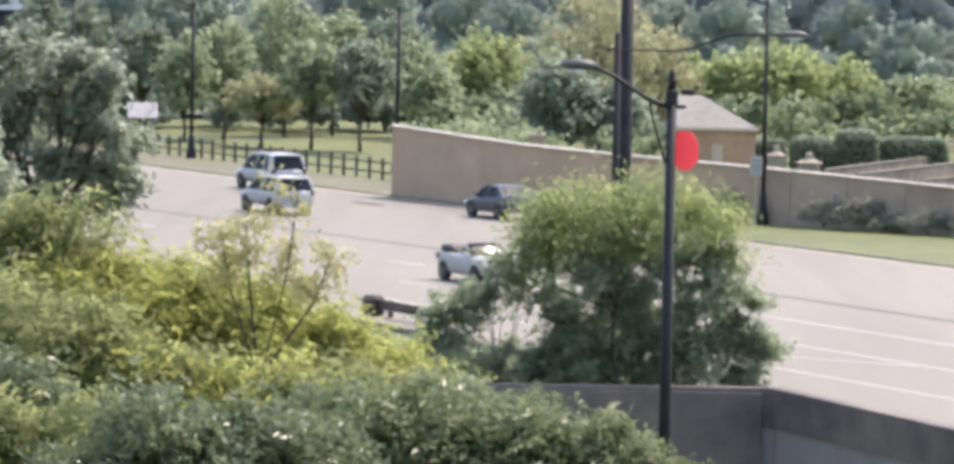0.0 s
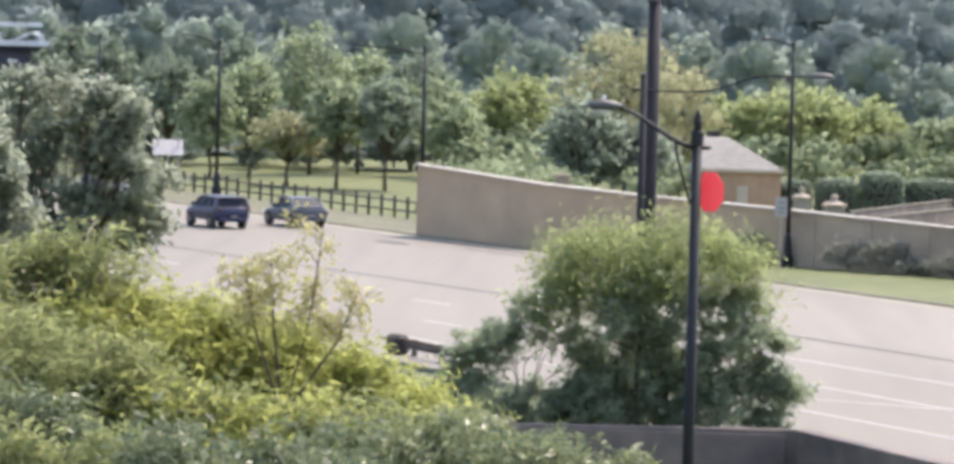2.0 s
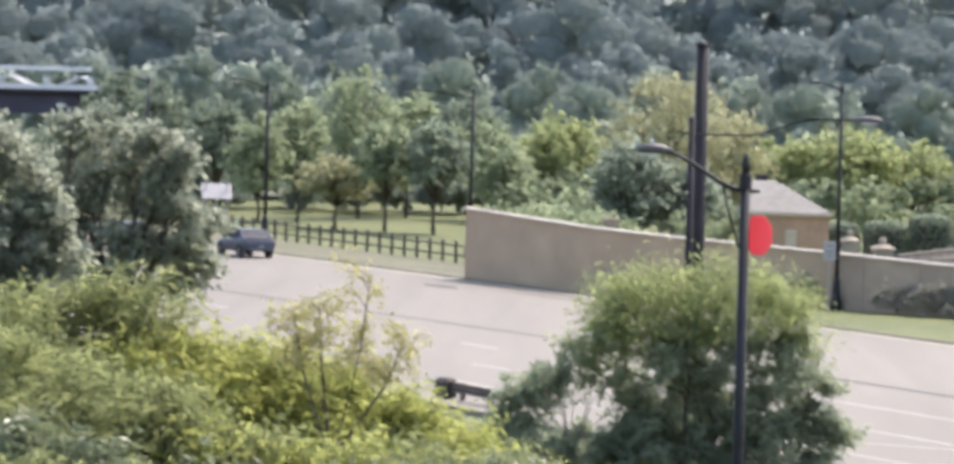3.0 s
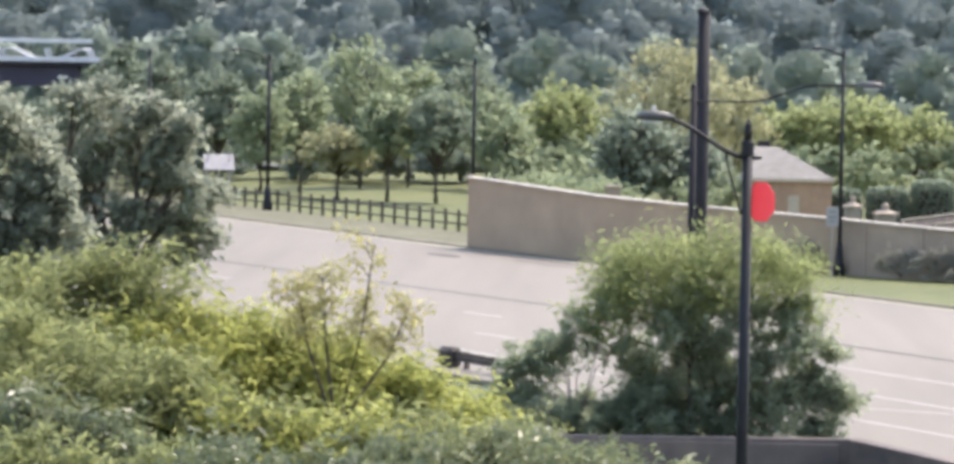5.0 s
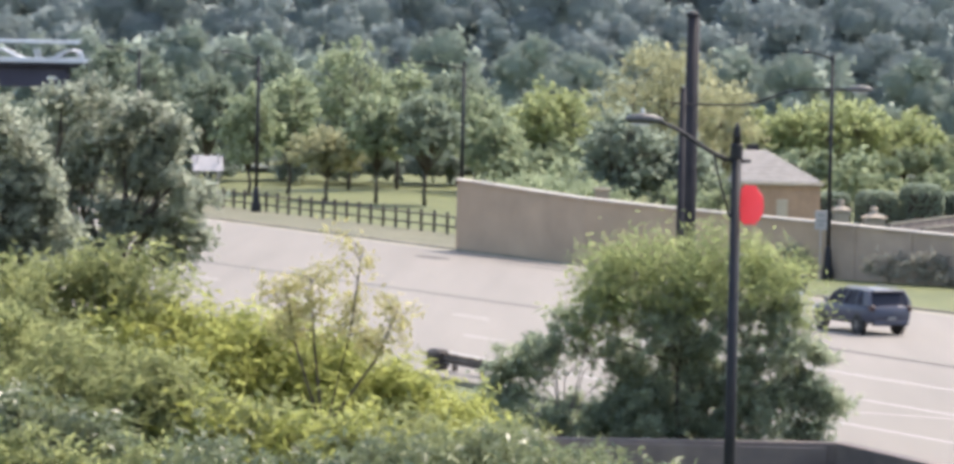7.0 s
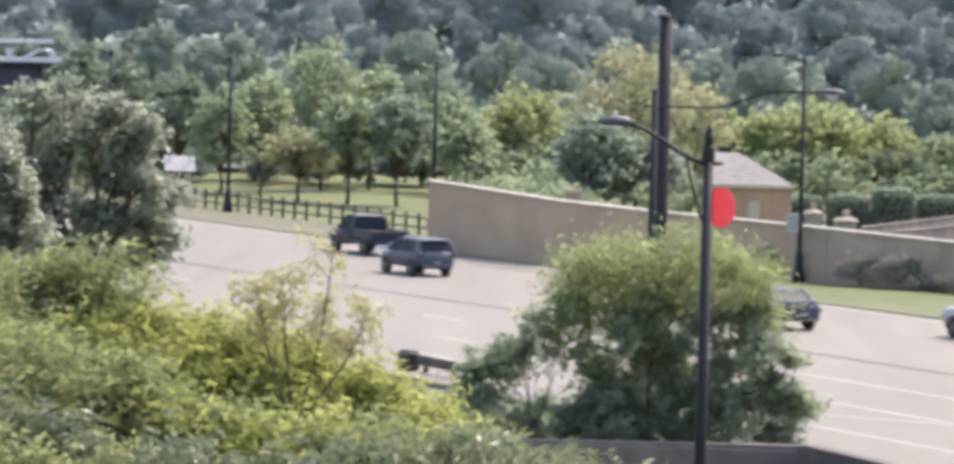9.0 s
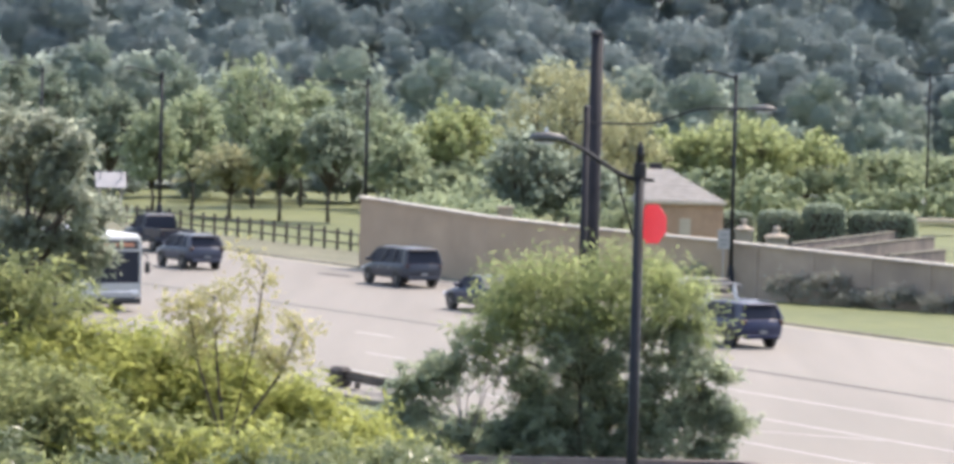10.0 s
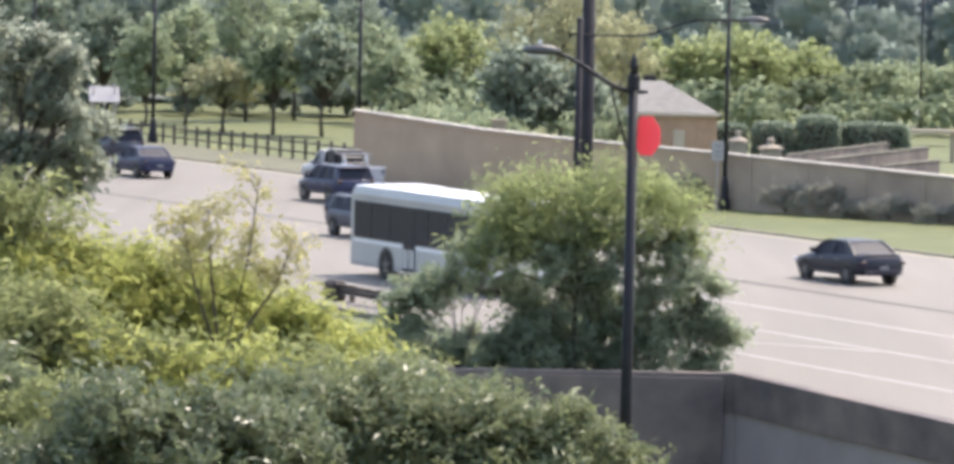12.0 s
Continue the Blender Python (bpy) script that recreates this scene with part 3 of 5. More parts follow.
def big_poles():
    t = thing("utility_pole", pose(3.09, 125, 0), "thick dark brown steel pole standing beside the road", "pole")
    part("shaft", tube([(0, 0, -0.3), (0, 0, 5), (0.03, 0, 11.05)], [0.25, 0.225, 0.175], 16), BROWN_STEEL, t, smooth=True)
    part("cap", lathe([(0.19, 11.05), (0.2, 11.1), (0.18, 11.16), (0.08, 11.22)], 14), IRON, t)
    part("base_plate", box(-0.4, 0.4, -0.4, 0.4, -0.1, 0.04, 0.01), BROWN_STEEL, t)
    t = thing("street_lamp", pose(2.78, 121.5, 0), "slender dark steel lamp pole with a long bowed arm", "street lamp")
    part("shaft", tube([(0, 0, -0.3), (0, 0, 9.0)], [0.125, 0.095], 12), BROWN_STEEL, t, smooth=True)
    part("cap", lathe([(0.09, 9.0), (0.1, 9.04), (0.03, 9.1)], 10), IRON, t)
    part("base_plate", box(-0.25, 0.25, -0.25, 0.25, -0.1, 0.04, 0.01), BROWN_STEEL, t)
    pts = [(-0.22, 0, 8.63)]
    for k in range(15):
        a = k / 14
        q = min(1.0, max(0.0, (a - 0.33) / 0.42))
        pts.append((4.63 * a, 0, 8.6 + 0.5 * (3 * q * q - 2 * q ** 3)))
    part("arm", tube(pts, 0.035, 6), IRON, t, smooth=True)
    bm = bmesh.new()
    secs = []
    for a, w, hh in ((4.48, 0.05, 0.05), (4.68, 0.13, 0.11), (4.98, 0.17, 0.14), (5.18, 0.15, 0.1), (5.3, 0.06, 0.04)):
        secs.append([(a, w * math.cos(q), 9.1 + (hh if math.sin(q) > 0 else hh * 0.5) * math.sin(q)) for q in [2 * math.pi * k / 10 for k in range(10)]])
    add_loft(bm, secs)
    head = part("lamp_head", bm, LAMP_GREY, t, "grey cobra lamp head", smooth=True)
    part("lens", box(4.73, 5.13, -0.09, 0.09, 9.0, 9.055, 0.01), LENS, head)


def flat_sign(place, w, h, z, turn, mat, label, name="road_sign", posts=1, pr=0.035):
    t = thing(name, pose(*place, 0, 0, turn), label, "sign")
    for k in range(posts):
        x = 0 if posts == 1 else (-0.35 + 0.7 * k / (posts - 1)) * w
        part("post", tube([(x, 0.03, -0.3), (x, 0.03, z + h * 0.5 if posts > 1 else z + h * 0.45)], pr, 8), SIGN_GREY, t)
    p = part("panel", box(-w / 2, w / 2, -0.02, 0.005, z - h / 2, z + h / 2, 0.008), mat, t)
    return t, p


def build_signs():
    t, p = flat_sign((-21.5, 250, 0), 1.75, 1.25, 2.6, 8, SIGN_GREY, "pale sloping board on two posts among trees", "notice_board", 2, 0.05)
    p.matrix_basis = pose(0, 0, 2.6, -46) @ pose(0, 0, -2.6)
    t, p = flat_sign((10.46, 189.6, 0), 0.55, 0.85, 2.62, 10, SIGN_GREY, "small pale grey road sign on a thin post by the wall")
    for z, w in ((2.83, 0.3), (2.6, 0.38), (2.42, 0.22)):
        part("marking", box(-w / 2, w / 2, -0.027, -0.0215, z - 0.04, z + 0.04), PLATE, p)


def build_gantry():
    t = thing("footbridge", pose(-34.3, 300, 0), "pale steel truss footbridge over the road, partly hidden by trees", "bridge")
    L = 60.0
    z0, z1 = 7.95, 9.2
    for y in (-1.1, 1.1):
        part("top_chord", box(-L, -0.5, y - 0.09, y + 0.09, z1 - 0.16, z1 + 0.12, 0.02), STEEL, t)
        part("bottom_chord", box(-L, 0.3, y - 0.1, y + 0.1, z0 - 0.2, z0 + 0.12, 0.02), STEEL, t)
        for k in range(9):
            x = -0.4 - 6.2 * k
            part("upright", tube([(x, y, z0), (x - 0.03, y, z0 + 0.4), (x - 0.25, y, z0 + 0.66)], 0.1, 6), STEEL, t)
            part("bowed_brace", tube([(x - 0.2, y, z0 + 0.64), (x - 0.6, y, z0 + 0.68), (x - 1.0, y, z0 + 0.58), (x - 1.6, y, z0 + 0.26), (x - 2.1, y, z0 + 0.05)], 0.085, 6), STEEL, t, smooth=True)
            part("short_post", tube([(x - 2.9, y, z0), (x - 3.1, y, z0 + 0.72)], 0.09, 6), STEEL, t)
            part("bowed_brace", tube([(x - 5.9, y, z0 + 0.64), (x - 5.5, y, z0 + 0.68), (x - 5.1, y, z0 + 0.58), (x - 4.5, y, z0 + 0.26), (x - 3.9, y, z0 + 0.05)], 0.085, 6), STEEL, t, smooth=True)
        part("end_post", box(0.3, 0.42, y - 0.06, y + 0.06, -0.2, z0 - 0.21, 0.01), STONE, t, "pale end post")
    part("deck", box(-L, 0.2, -1.3, 1.3, z0 - 0.5, z0 - 0.21, 0.02), BROWN_STEEL, t, "dark steel deck")
    part("girder", box(-L, -1.2, -0.9, 0.9, z0 - 1.9, z0 - 0.51, 0.02), PURPLE_STEEL, t, "dark purplish steel girder")
    part("sign_panel", box(-2.6, -1.9, -1.0, -0.93, z0 - 1.35, z0 - 1.15, 0.01), STEEL, t, "small white panel")
    part("pier", box(-12.6, -11.0, -0.9, 0.9, -0.5, z0 - 1.5, 0.05), PARAPET_LIGHT, t, "concrete pier")
    part("pier", box(-L + 1.0, -L + 2.6, -0.9, 0.9, -0.5, z0 - 1.5, 0.05), PARAPET_LIGHT, t, "concrete pier")


# ---- garden behind the wall ----
def build_house():
    t = thing("garden_pavilion", pose(10.3, 231, 0), "small brick pavilion with a hipped grey tiled roof behind the wall", "building")
    w, d, e, r = 2.25, 2.4, 2.92, 4.55
    part("wall", box(-w, w, -d, d, -0.2, e - 0.05, 0.02), BRICK, t)
    bm = bmesh.new()
    o = 0.17
    base = [bm.verts.new(p) for p in ((-w - o, -d - o, e), (w + o, -d - o, e), (w + o, d + o, e), (-w - o, d + o, e))]
    low = [bm.verts.new((v.co.x, v.co.y, e - 0.12)) for v in base]
    ra, rb = bm.verts.new((-1.75, 0, r)), bm.verts.new((-0.5, 0, r))
    for f in ((base[0], base[1], rb, ra), (base[2], base[3], ra, rb), (base[1], base[2], rb), (base[3], base[0], ra), (low[3], low[2], low[1], low[0])):
        bm.faces.new(f)
    for i in range(4):
        bm.faces.new((low[i], low[(i + 1) % 4], base[(i + 1) % 4], base[i]))
    roof = part("roof", bm, SLATE, t, "pale grey hipped tiled roof")
    # courses of tiles on the front slope
    for k in range(9):
        f = (k + 0.5) / 9.5
        xa, xb = -w - o + (0.5 + o) * f, w + o - (w + o + 0.5) * f
        y, z = -d - o + (d + o) * f, e + (r - e) * f
        part("tile_course", box(xa, xb, y - 0.02, y + 0.06, z - 0.01, z + 0.014, 0, None), SLATE, roof)
    part("fascia", box(-w - o - 0.02, w + o + 0.02, -d - o - 0.03, -d - o - 0.004, e - 0.14, e + 0.02), CREAM, t)
    part("door", box(-0.05, 0.55, -d - 0.05, -d + 0.02, 0, 2.05, 0.01), CREAM, t, "cream-painted door")
    part("vent", box(-1.6, -0.9, 0.2, 0.7, r - 0.35, r + 0.3, 0.04), BROWN_STEEL, t, "dark roof vent")


def garden():
    for x, y, z, w in ((13.5, 226, 2.1, 0.42), (15.2, 226, 1.75, 0.55), (1.0, 208, 3.55, 0.36)):
        t = thing("gate_pier", pose(x, y, 0), "sunlit stone pier with a pale cap behind the wall", "pier", "garden piers")
        part("shaft", box(-w, w, -w, w, -0.2, z - 0.5, 0.04), STONE, t)
        if x < 5:
            part("cap", box(-w * 1.1, w * 1.1, -w * 1.1, w * 1.1, z - 0.5, z - 0.4, 0.02), STONE, t)
            continue
        part("cap", lathe([(w * 1.25, z - 0.5), (w * 1.3, z - 0.42), (w * 0.7, z - 0.3), (w * 0.35, z - 0.22), (w * 0.38, z), (w * 0.2, z + 0.12)], 10), STONE, t)
    rng = np.random.default_rng(3)
    for x0, x1, z, y in ((12.6, 14.6, 2.2, 236), (14.8, 17.05, 2.35, 235), (17.2, 19.5, 2.75, 235), (19.5, 23.4, 2.4, 236)):
        t = thing("hedge", pose((x0 + x1) / 2, y, 0), "clipped dark green garden hedge", "hedge", "clipped hedges")
        n = int(2600 * (x1 - x0) / 2)
        w = (x1 - x0) / 2
        p = rng.uniform(-1, 1, (n, 3))
        ax = rng.integers(0, 3, n)
        p[np.arange(n), ax] = np.sign(p[np.arange(n), ax]) * rng.uniform(0.88, 1.04, n)
        out = np.zeros((n, 3))
        out[np.arange(n), ax] = np.sign(p[np.arange(n), ax])
        p = p * (1.0 / (np.abs(p) ** 5).sum(axis=1) ** 0.2)[:, None] * rng.uniform(0.9, 1.04, (n, 1))
        c = p * np.array([w, 0.9, z / 2]) + np.array([0, 0, z / 2])
        v = leaf_quads(c, out, 0.2, rng, 0.7)
        crown = new("leaves", fast_mesh("hedge_leaves", v, np.arange(len(v)).reshape(-1, 4), LEAF_DARK))
        crown.parent = t
        part("core", box(-w * 0.78, w * 0.78, -0.65, 0.65, -0.1, z * 0.82, 0.1), BARK, t)
    # terrace walls climbing away behind the boundary wall
    for a, b, za, zb in (((15.23, 215), (23.16, 238), 1.41, 1.35), ((16.38, 209), (23.53, 228), 1.48, 1.44), ((18.84, 203), (22.43, 212), 1.51, 1.46)):
        t = thing("terrace_wall", Matrix(), "low grey terrace wall with a pale coping", "wall", "terrace walls", "structure")
        a, b = Vector((*a, 0)), Vector((*b, 0))
        d = (b - a).normalized()
        q = Vector((-d.y, d.x, 0)) * 0.09
        for name, lo, hi, ww, mat in (("wall_face", -0.4, 0.0, 1.0, PARAPET), ("coping", 0.004, 0.06, 1.4, KERB)):
            bm = bmesh.new()
            secs = []
            for p, z in ((a, za), (b, zb)):
                z0 = -0.3 if lo < 0 else z + lo
                secs.append([p - q * ww + Vector((0, 0, z0)), p + q * ww + Vector((0, 0, z0)), p + q * ww + Vector((0, 0, z + hi)), p - q * ww + Vector((0, 0, z + hi))])
            add_loft(bm, secs)
            part(name, bm, mat, t)
    t = thing("garden_bench_shelter", pose(25.4, 245, 0), "low cream-topped garden shelter", "shelter")
    part("beam", box(-1.4, 4.0, -0.3, 0.3, 1.55, 1.8, 0.03), CREAM, t)
    for x in (-1.2, 1.3, 3.8):
        part("post", box(x - 0.1, x + 0.1, -0.15, 0.15, -0.2, 1.55, 0.01), STONE, t)


def wall_plants():
    for i, (x, y, w, h) in enumerate(((9.2, 192.3, 1.1, 1.5), (13.4, 189.0, 1.2, 1.3), (14.9, 187.8, 1.0, 1.4), (17.6, 185.6, 1.1, 0.8), (16.2, 186.9, 1.0, 0.55), (19.6, 184.0, 1.2, 0.6))):
        lobes = [(0, 0, h * 0.55, w * 0.7, 0.3, h * 0.45), (w * 0.5, 0, h * 0.4, w * 0.5, 0.3, h * 0.4), (-w * 0.5, 0, h * 0.35, w * 0.5, 0.3, h * 0.38)]
        plant("wall_shrub", (x, y - 0.4, 0), lobes, 420, 14, 0.15, LEAF_DARK if i == 0 else LEAF_DRY, 40 + i, "dusty shrub growing against the boundary wall", "shrub", r=0.03, group="wall shrubs")


def guardrail():
    t = thing("guardrail", pose(-4.3, 135.0, 0, 0, 0, -63.4), "weathered dark guardrail with a blunt black end terminal", "guardrail")
    part("end_terminal", box(-0.5, 0.35, -0.25, 0.25, -0.02, 0.62, 0.12), TERMINAL, t, "dark brown impact head")
    bm = bmesh.new()
    secs = [[(x, y, z) for y, z in ((-0.02, 0.22), (0.06, 0.28), (-0.02, 0.36), (0.06, 0.44), (-0.02, 0.52), (-0.05, 0.52), (0.03, 0.44), (-0.05, 0.36), (0.03, 0.28), (-0.05, 0.22))] for x in (0.2, 3, 6)]
    add_loft(bm, secs)
    part("beam", bm, RUST, t, "rust-stained steel beam")
    for k in range(3):
        x = 0.9 + 2.0 * k
        part("post", box(x - 0.07, x + 0.07, 0.06, 0.2, -0.4, 0.52, 0.01), RUST, t)


# ---- trees ----
def dome_lobes(rng, h, w, n, low=0.25, size=0.3, point=1.0):
    """Lobes spread over a rounded crown: high ones gather towards the top."""
    lobes = []
    zc, rz, rr = h * (low + 1) / 2, h * (1 - low) / 2, w / 2
    for k in range(n):
        f = (k + rng.random()) / n
        a = k * 2.4 + rng.uniform(-0.4, 0.4)
        up = 1.0 - 1.75 * f
        out = math.sqrt(max(0.0, 1 - up * up)) ** point
        s = w * size * rng.uniform(0.7, 1.15)
        d = 1 - size * 1.5
        lobes.append((rr * d * out * math.cos(a), rr * d * out * math.sin(a), zc + (rz - s * 0.75) * up, s, s, s * rng.uniform(0.7, 0.95)))
    return lobes


def trees():
    rng = random.Random(11)
    # young trees on the meadow, dark trunks showing
    spots = [(-15.5, 265, 4.3, 4.2, "yellow"), (-12.4, 263, 6.4, 3.6, "mid"), (-9.4, 262, 6.6, 4.4, "dark"), (-20.8, 272, 6.4, 3.8, "mid"), (-18.6, 276, 7.4, 3.6, "mid"),
             (-15.2, 284, 9.4, 6.0, "mid"), (-12.2, 288, 8.2, 5.0, "mid"), (-6.9, 286, 6.4, 4.6, "mid"), (-24.6, 285, 7.6, 4.2, "dark"), (-28.5, 288, 8.4, 3.8, "dark"), (-32.0, 292, 9.4, 4.2, "dark"),
             (-8.6, 300, 8.0, 5.4, "dark"), (-20.5, 300, 8.8, 4.6, "dark"), (-36.5, 285, 5.2, 4.6, "dark"), (-40.0, 292, 4.8, 5.0, "mid")]
    for i, (x, y, h, w, kind) in enumerate(spots):
        leaf = {"mid": LEAF_MID, "yellow": LEAF_YELLOW, "dark": LEAF_DARK}[kind]
        low = 0.3 if y < 268 else 0.2
        plant("tree", (x, y, ground_z(x, y) - 0.1), dome_lobes(rng, h, w, 17, low, 0.25), 330, 10, 0.26, leaf, 100 + i, {"mid": "young green tree with a bare dark trunk on the meadow", "yellow": "young tree with yellowing leaves on the meadow", "dark": "dark green leafy tree at the edge of the meadow"}[kind], "tree", r=0.11, group="meadow trees", slim=0.7, spray=0.6)
    # rounder bright trees behind the wall
    for i, (x, y, h, w, n, leaf, lab) in enumerate(((-1.9, 290, 7.0, 6.4, 22, LEAF_LIME, "broad bright lime-green tree behind the wall"), (-5.6, 280, 4.9, 4.2, 14, LEAF_MID, "light green bushy tree behind the wall"), (5.0, 262, 9.9, 7.6, 24, LEAF_YELLOW, "tall feathery tree with yellowish foliage"), (8.4, 266, 7.6, 4.6, 14, LEAF_YELLOW, "feathery tree with yellowish foliage"),
                                                    (2.4, 243, 6.0, 5.0, 24, LEAF_SAGE, "dense grey-green tree behind the wall"), (5.8, 243, 4.6, 3.8, 18, LEAF_SAGE, "dense grey-green tree behind the wall"), (13.6, 296, 5.8, 6.0, 20, LEAF_LIME, "broad light green tree beyond the pavilion"), (17.6, 294, 6.7, 7.0, 24, LEAF_LIME, "broad light green tree beyond the pavilion"),
                                                    (22.0, 297, 5.7, 6.0, 18, LEAF_LIME, "broad light green tree beyond the pavilion"), (27.0, 296, 4.6, 6.0, 16, LEAF_MID, "green tree beyond the terrace"), (32.0, 300, 4.8, 6.0, 16, LEAF_MID, "green tree beyond the terrace"), (1.6, 296, 5.4, 4.4, 14, LEAF_MID, "light green bushy tree behind the wall"))):
        feather = leaf is LEAF_YELLOW
        plant("tree", (x, y, -0.1), dome_lobes(rng, h, w, n, 0.08, 0.21 if feather else 0.25), 380, 9 if feather else 11, 0.26, leaf, 140 + i, lab, "tree", r=0.14, group="garden trees", slim=0.5 if feather else 0.7, spray=1.1 if feather else 0.6)
    # low thicket along the top of the wall
    for i, (x, y, w, h) in enumerate(((-3.4, 232, 2.6, 2.9), (-0.4, 230, 2.4, 2.8), (0.9, 226, 1.6, 2.5), (-0.8, 246, 3.0, 3.5), (6.6, 232, 2.0, 2.9))):
        lobes = [(dx * w * 0.5, 0, h * 0.6, w * 0.5, w * 0.4, h * 0.36) for dx in (-1, 0, 1)]
        plant("shrub", (x, y, -0.1), lobes, 500, 14, 0.2, LEAF_MID, 170 + i, "grey-green scrub behind the boundary wall", "shrub", r=0.05, group="scrub behind the wall", slim=0.6, spray=0.6)


def leaf_mass(lobe, rng):
    """The dense uneven inside of a far crown's lobe, as faces of four corners."""
    cx, cy, cz, rx, ry, rz = lobe
    rings = []
    for lat in (-60, -38, -16, 6, 28, 48, 66, 84):
        a = radians(lat)
        k = rng.uniform(0.68, 0.96, 12)
        q = 2 * math.pi * np.arange(12) / 12 + rng.uniform(-0.2, 0.2)
        rings.append(np.stack([cx + rx * k * np.cos(q) * math.cos(a), cy + ry * k * np.sin(q) * math.cos(a), cz + rz * k * math.sin(a)], axis=1))
    out = []
    for lo, hi in zip(rings, rings[1:]):
        for i in range(12):
            out += [lo[i], lo[(i + 1) % 12], hi[(i + 1) % 12], hi[i]]
    return np.array(out)


def far_woods():
    """The wooded hillside that closes the view, and the scrub at its foot."""
    rng = np.random.default_rng(21)
    pr = random.Random(8)
    round_pool, tall_pool, low_pool = [], [], []
    for k in range(8):
        crown = dome_lobes(pr, pr.uniform(9.5, 12), pr.uniform(6.4, 8.4), 13, 0.06, 0.25)
        round_pool.append(lobe_points(crown, 330, 12, rng, 0.7) + (np.concatenate([leaf_mass(l, rng) for l in crown]),))
        crown = dome_lobes(pr, pr.uniform(10, 12), pr.uniform(3.6, 4.6), 10, 0.08, 0.32, 1.3)
        tall_pool.append(lobe_points(crown, 300, 10, rng, 0.6) + (np.concatenate([leaf_mass(l, rng) for l in crown]),))
        low_pool.append(lobe_points([(pr.uniform(-2, 2), pr.uniform(-2, 2), pr.uniform(4, 9), 3, 3, 3) for _ in range(4)], 324, 9, rng, 1.0) + (np.zeros((0, 3)),))

    def grow(spots, name, leaf, size, label, squash=1.0):
        vs = []
        for x, y, s, pool in spots:
            if NX * x + NY * y < 97:
                continue
            c, o, w, mass = pool[rng.integers(0, 8)]
            a = rng.uniform(0, 6.28)
            R = np.array([[math.cos(a), -math.sin(a), 0], [math.sin(a), math.cos(a), 0], [0, 0, 1]])
            v = leaf_quads((c @ R.T) * s * np.array([squash, squash, 1]), 2.4 * (o * np.array([1, 1, 0.25])) @ R.T, size * (0.5 + 0.5 * s), rng, 0.75, 0.3, w @ R.T, 0.22)
            here = np.array([x, y, ground_z(x, y) - 0.5])
            vs += [v + here, (mass @ R.T) * s * np.array([squash, squash, 1]) + here]
        v = np.concatenate(vs)
        tagged(new(name, fast_mesh(name, v, np.arange(len(v)).reshape(-1, 4), leaf)), label, "woods", kind="stuff")

    def row(y0, y1, n, sc, tall=0.0):
        for i in range(n):
            y = rng.uniform(y0, y1)
            yield -0.15 * y - 4 + (0.28 * y + 8) * (i + rng.uniform(0.1, 0.9)) / n, y, sc * rng.uniform(0.82, 1.12), tall_pool if rng.random() < tall else round_pool

    tall_stand = [(-39 + 2.6 * i + rng.uniform(-0.6, 0.6), rng.uniform(314, 328), rng.uniform(0.82, 1.0), tall_pool) for i in range(9)]
    grow(tall_stand + [*row(312, 332, 18, 0.66), *row(338, 362, 24, 0.93, 0.2)], "woods", LEAF_FAR_HAZY, 0.24, "dense green woodland at the foot of the hill, paled for haze")
    grow([*row(375, 405, 22, 1.12, 0.2), *row(425, 460, 22, 1.38), *row(490, 560, 24, 1.98)], "hill_woods", LEAF_HILL_HAZY, 0.19, "green woodland covering the hillside, paled and blued for haze")
    grow([(rng.uniform(-42, 2), rng.uniform(290, 304), rng.uniform(0.2, 0.36), low_pool) for i in range(72)], "undergrowth", LEAF_FAR_HAZY, 0.5, "green undergrowth along the wood, greyed for haze", 1.2)
    grow([(rng.uniform(-5, 42), rng.uniform(268, 296), rng.uniform(0.2, 0.34), low_pool) for i in range(84)], "garden_scrub", LEAF_MID, 0.5, "light green scrub beyond the garden", 1.2)


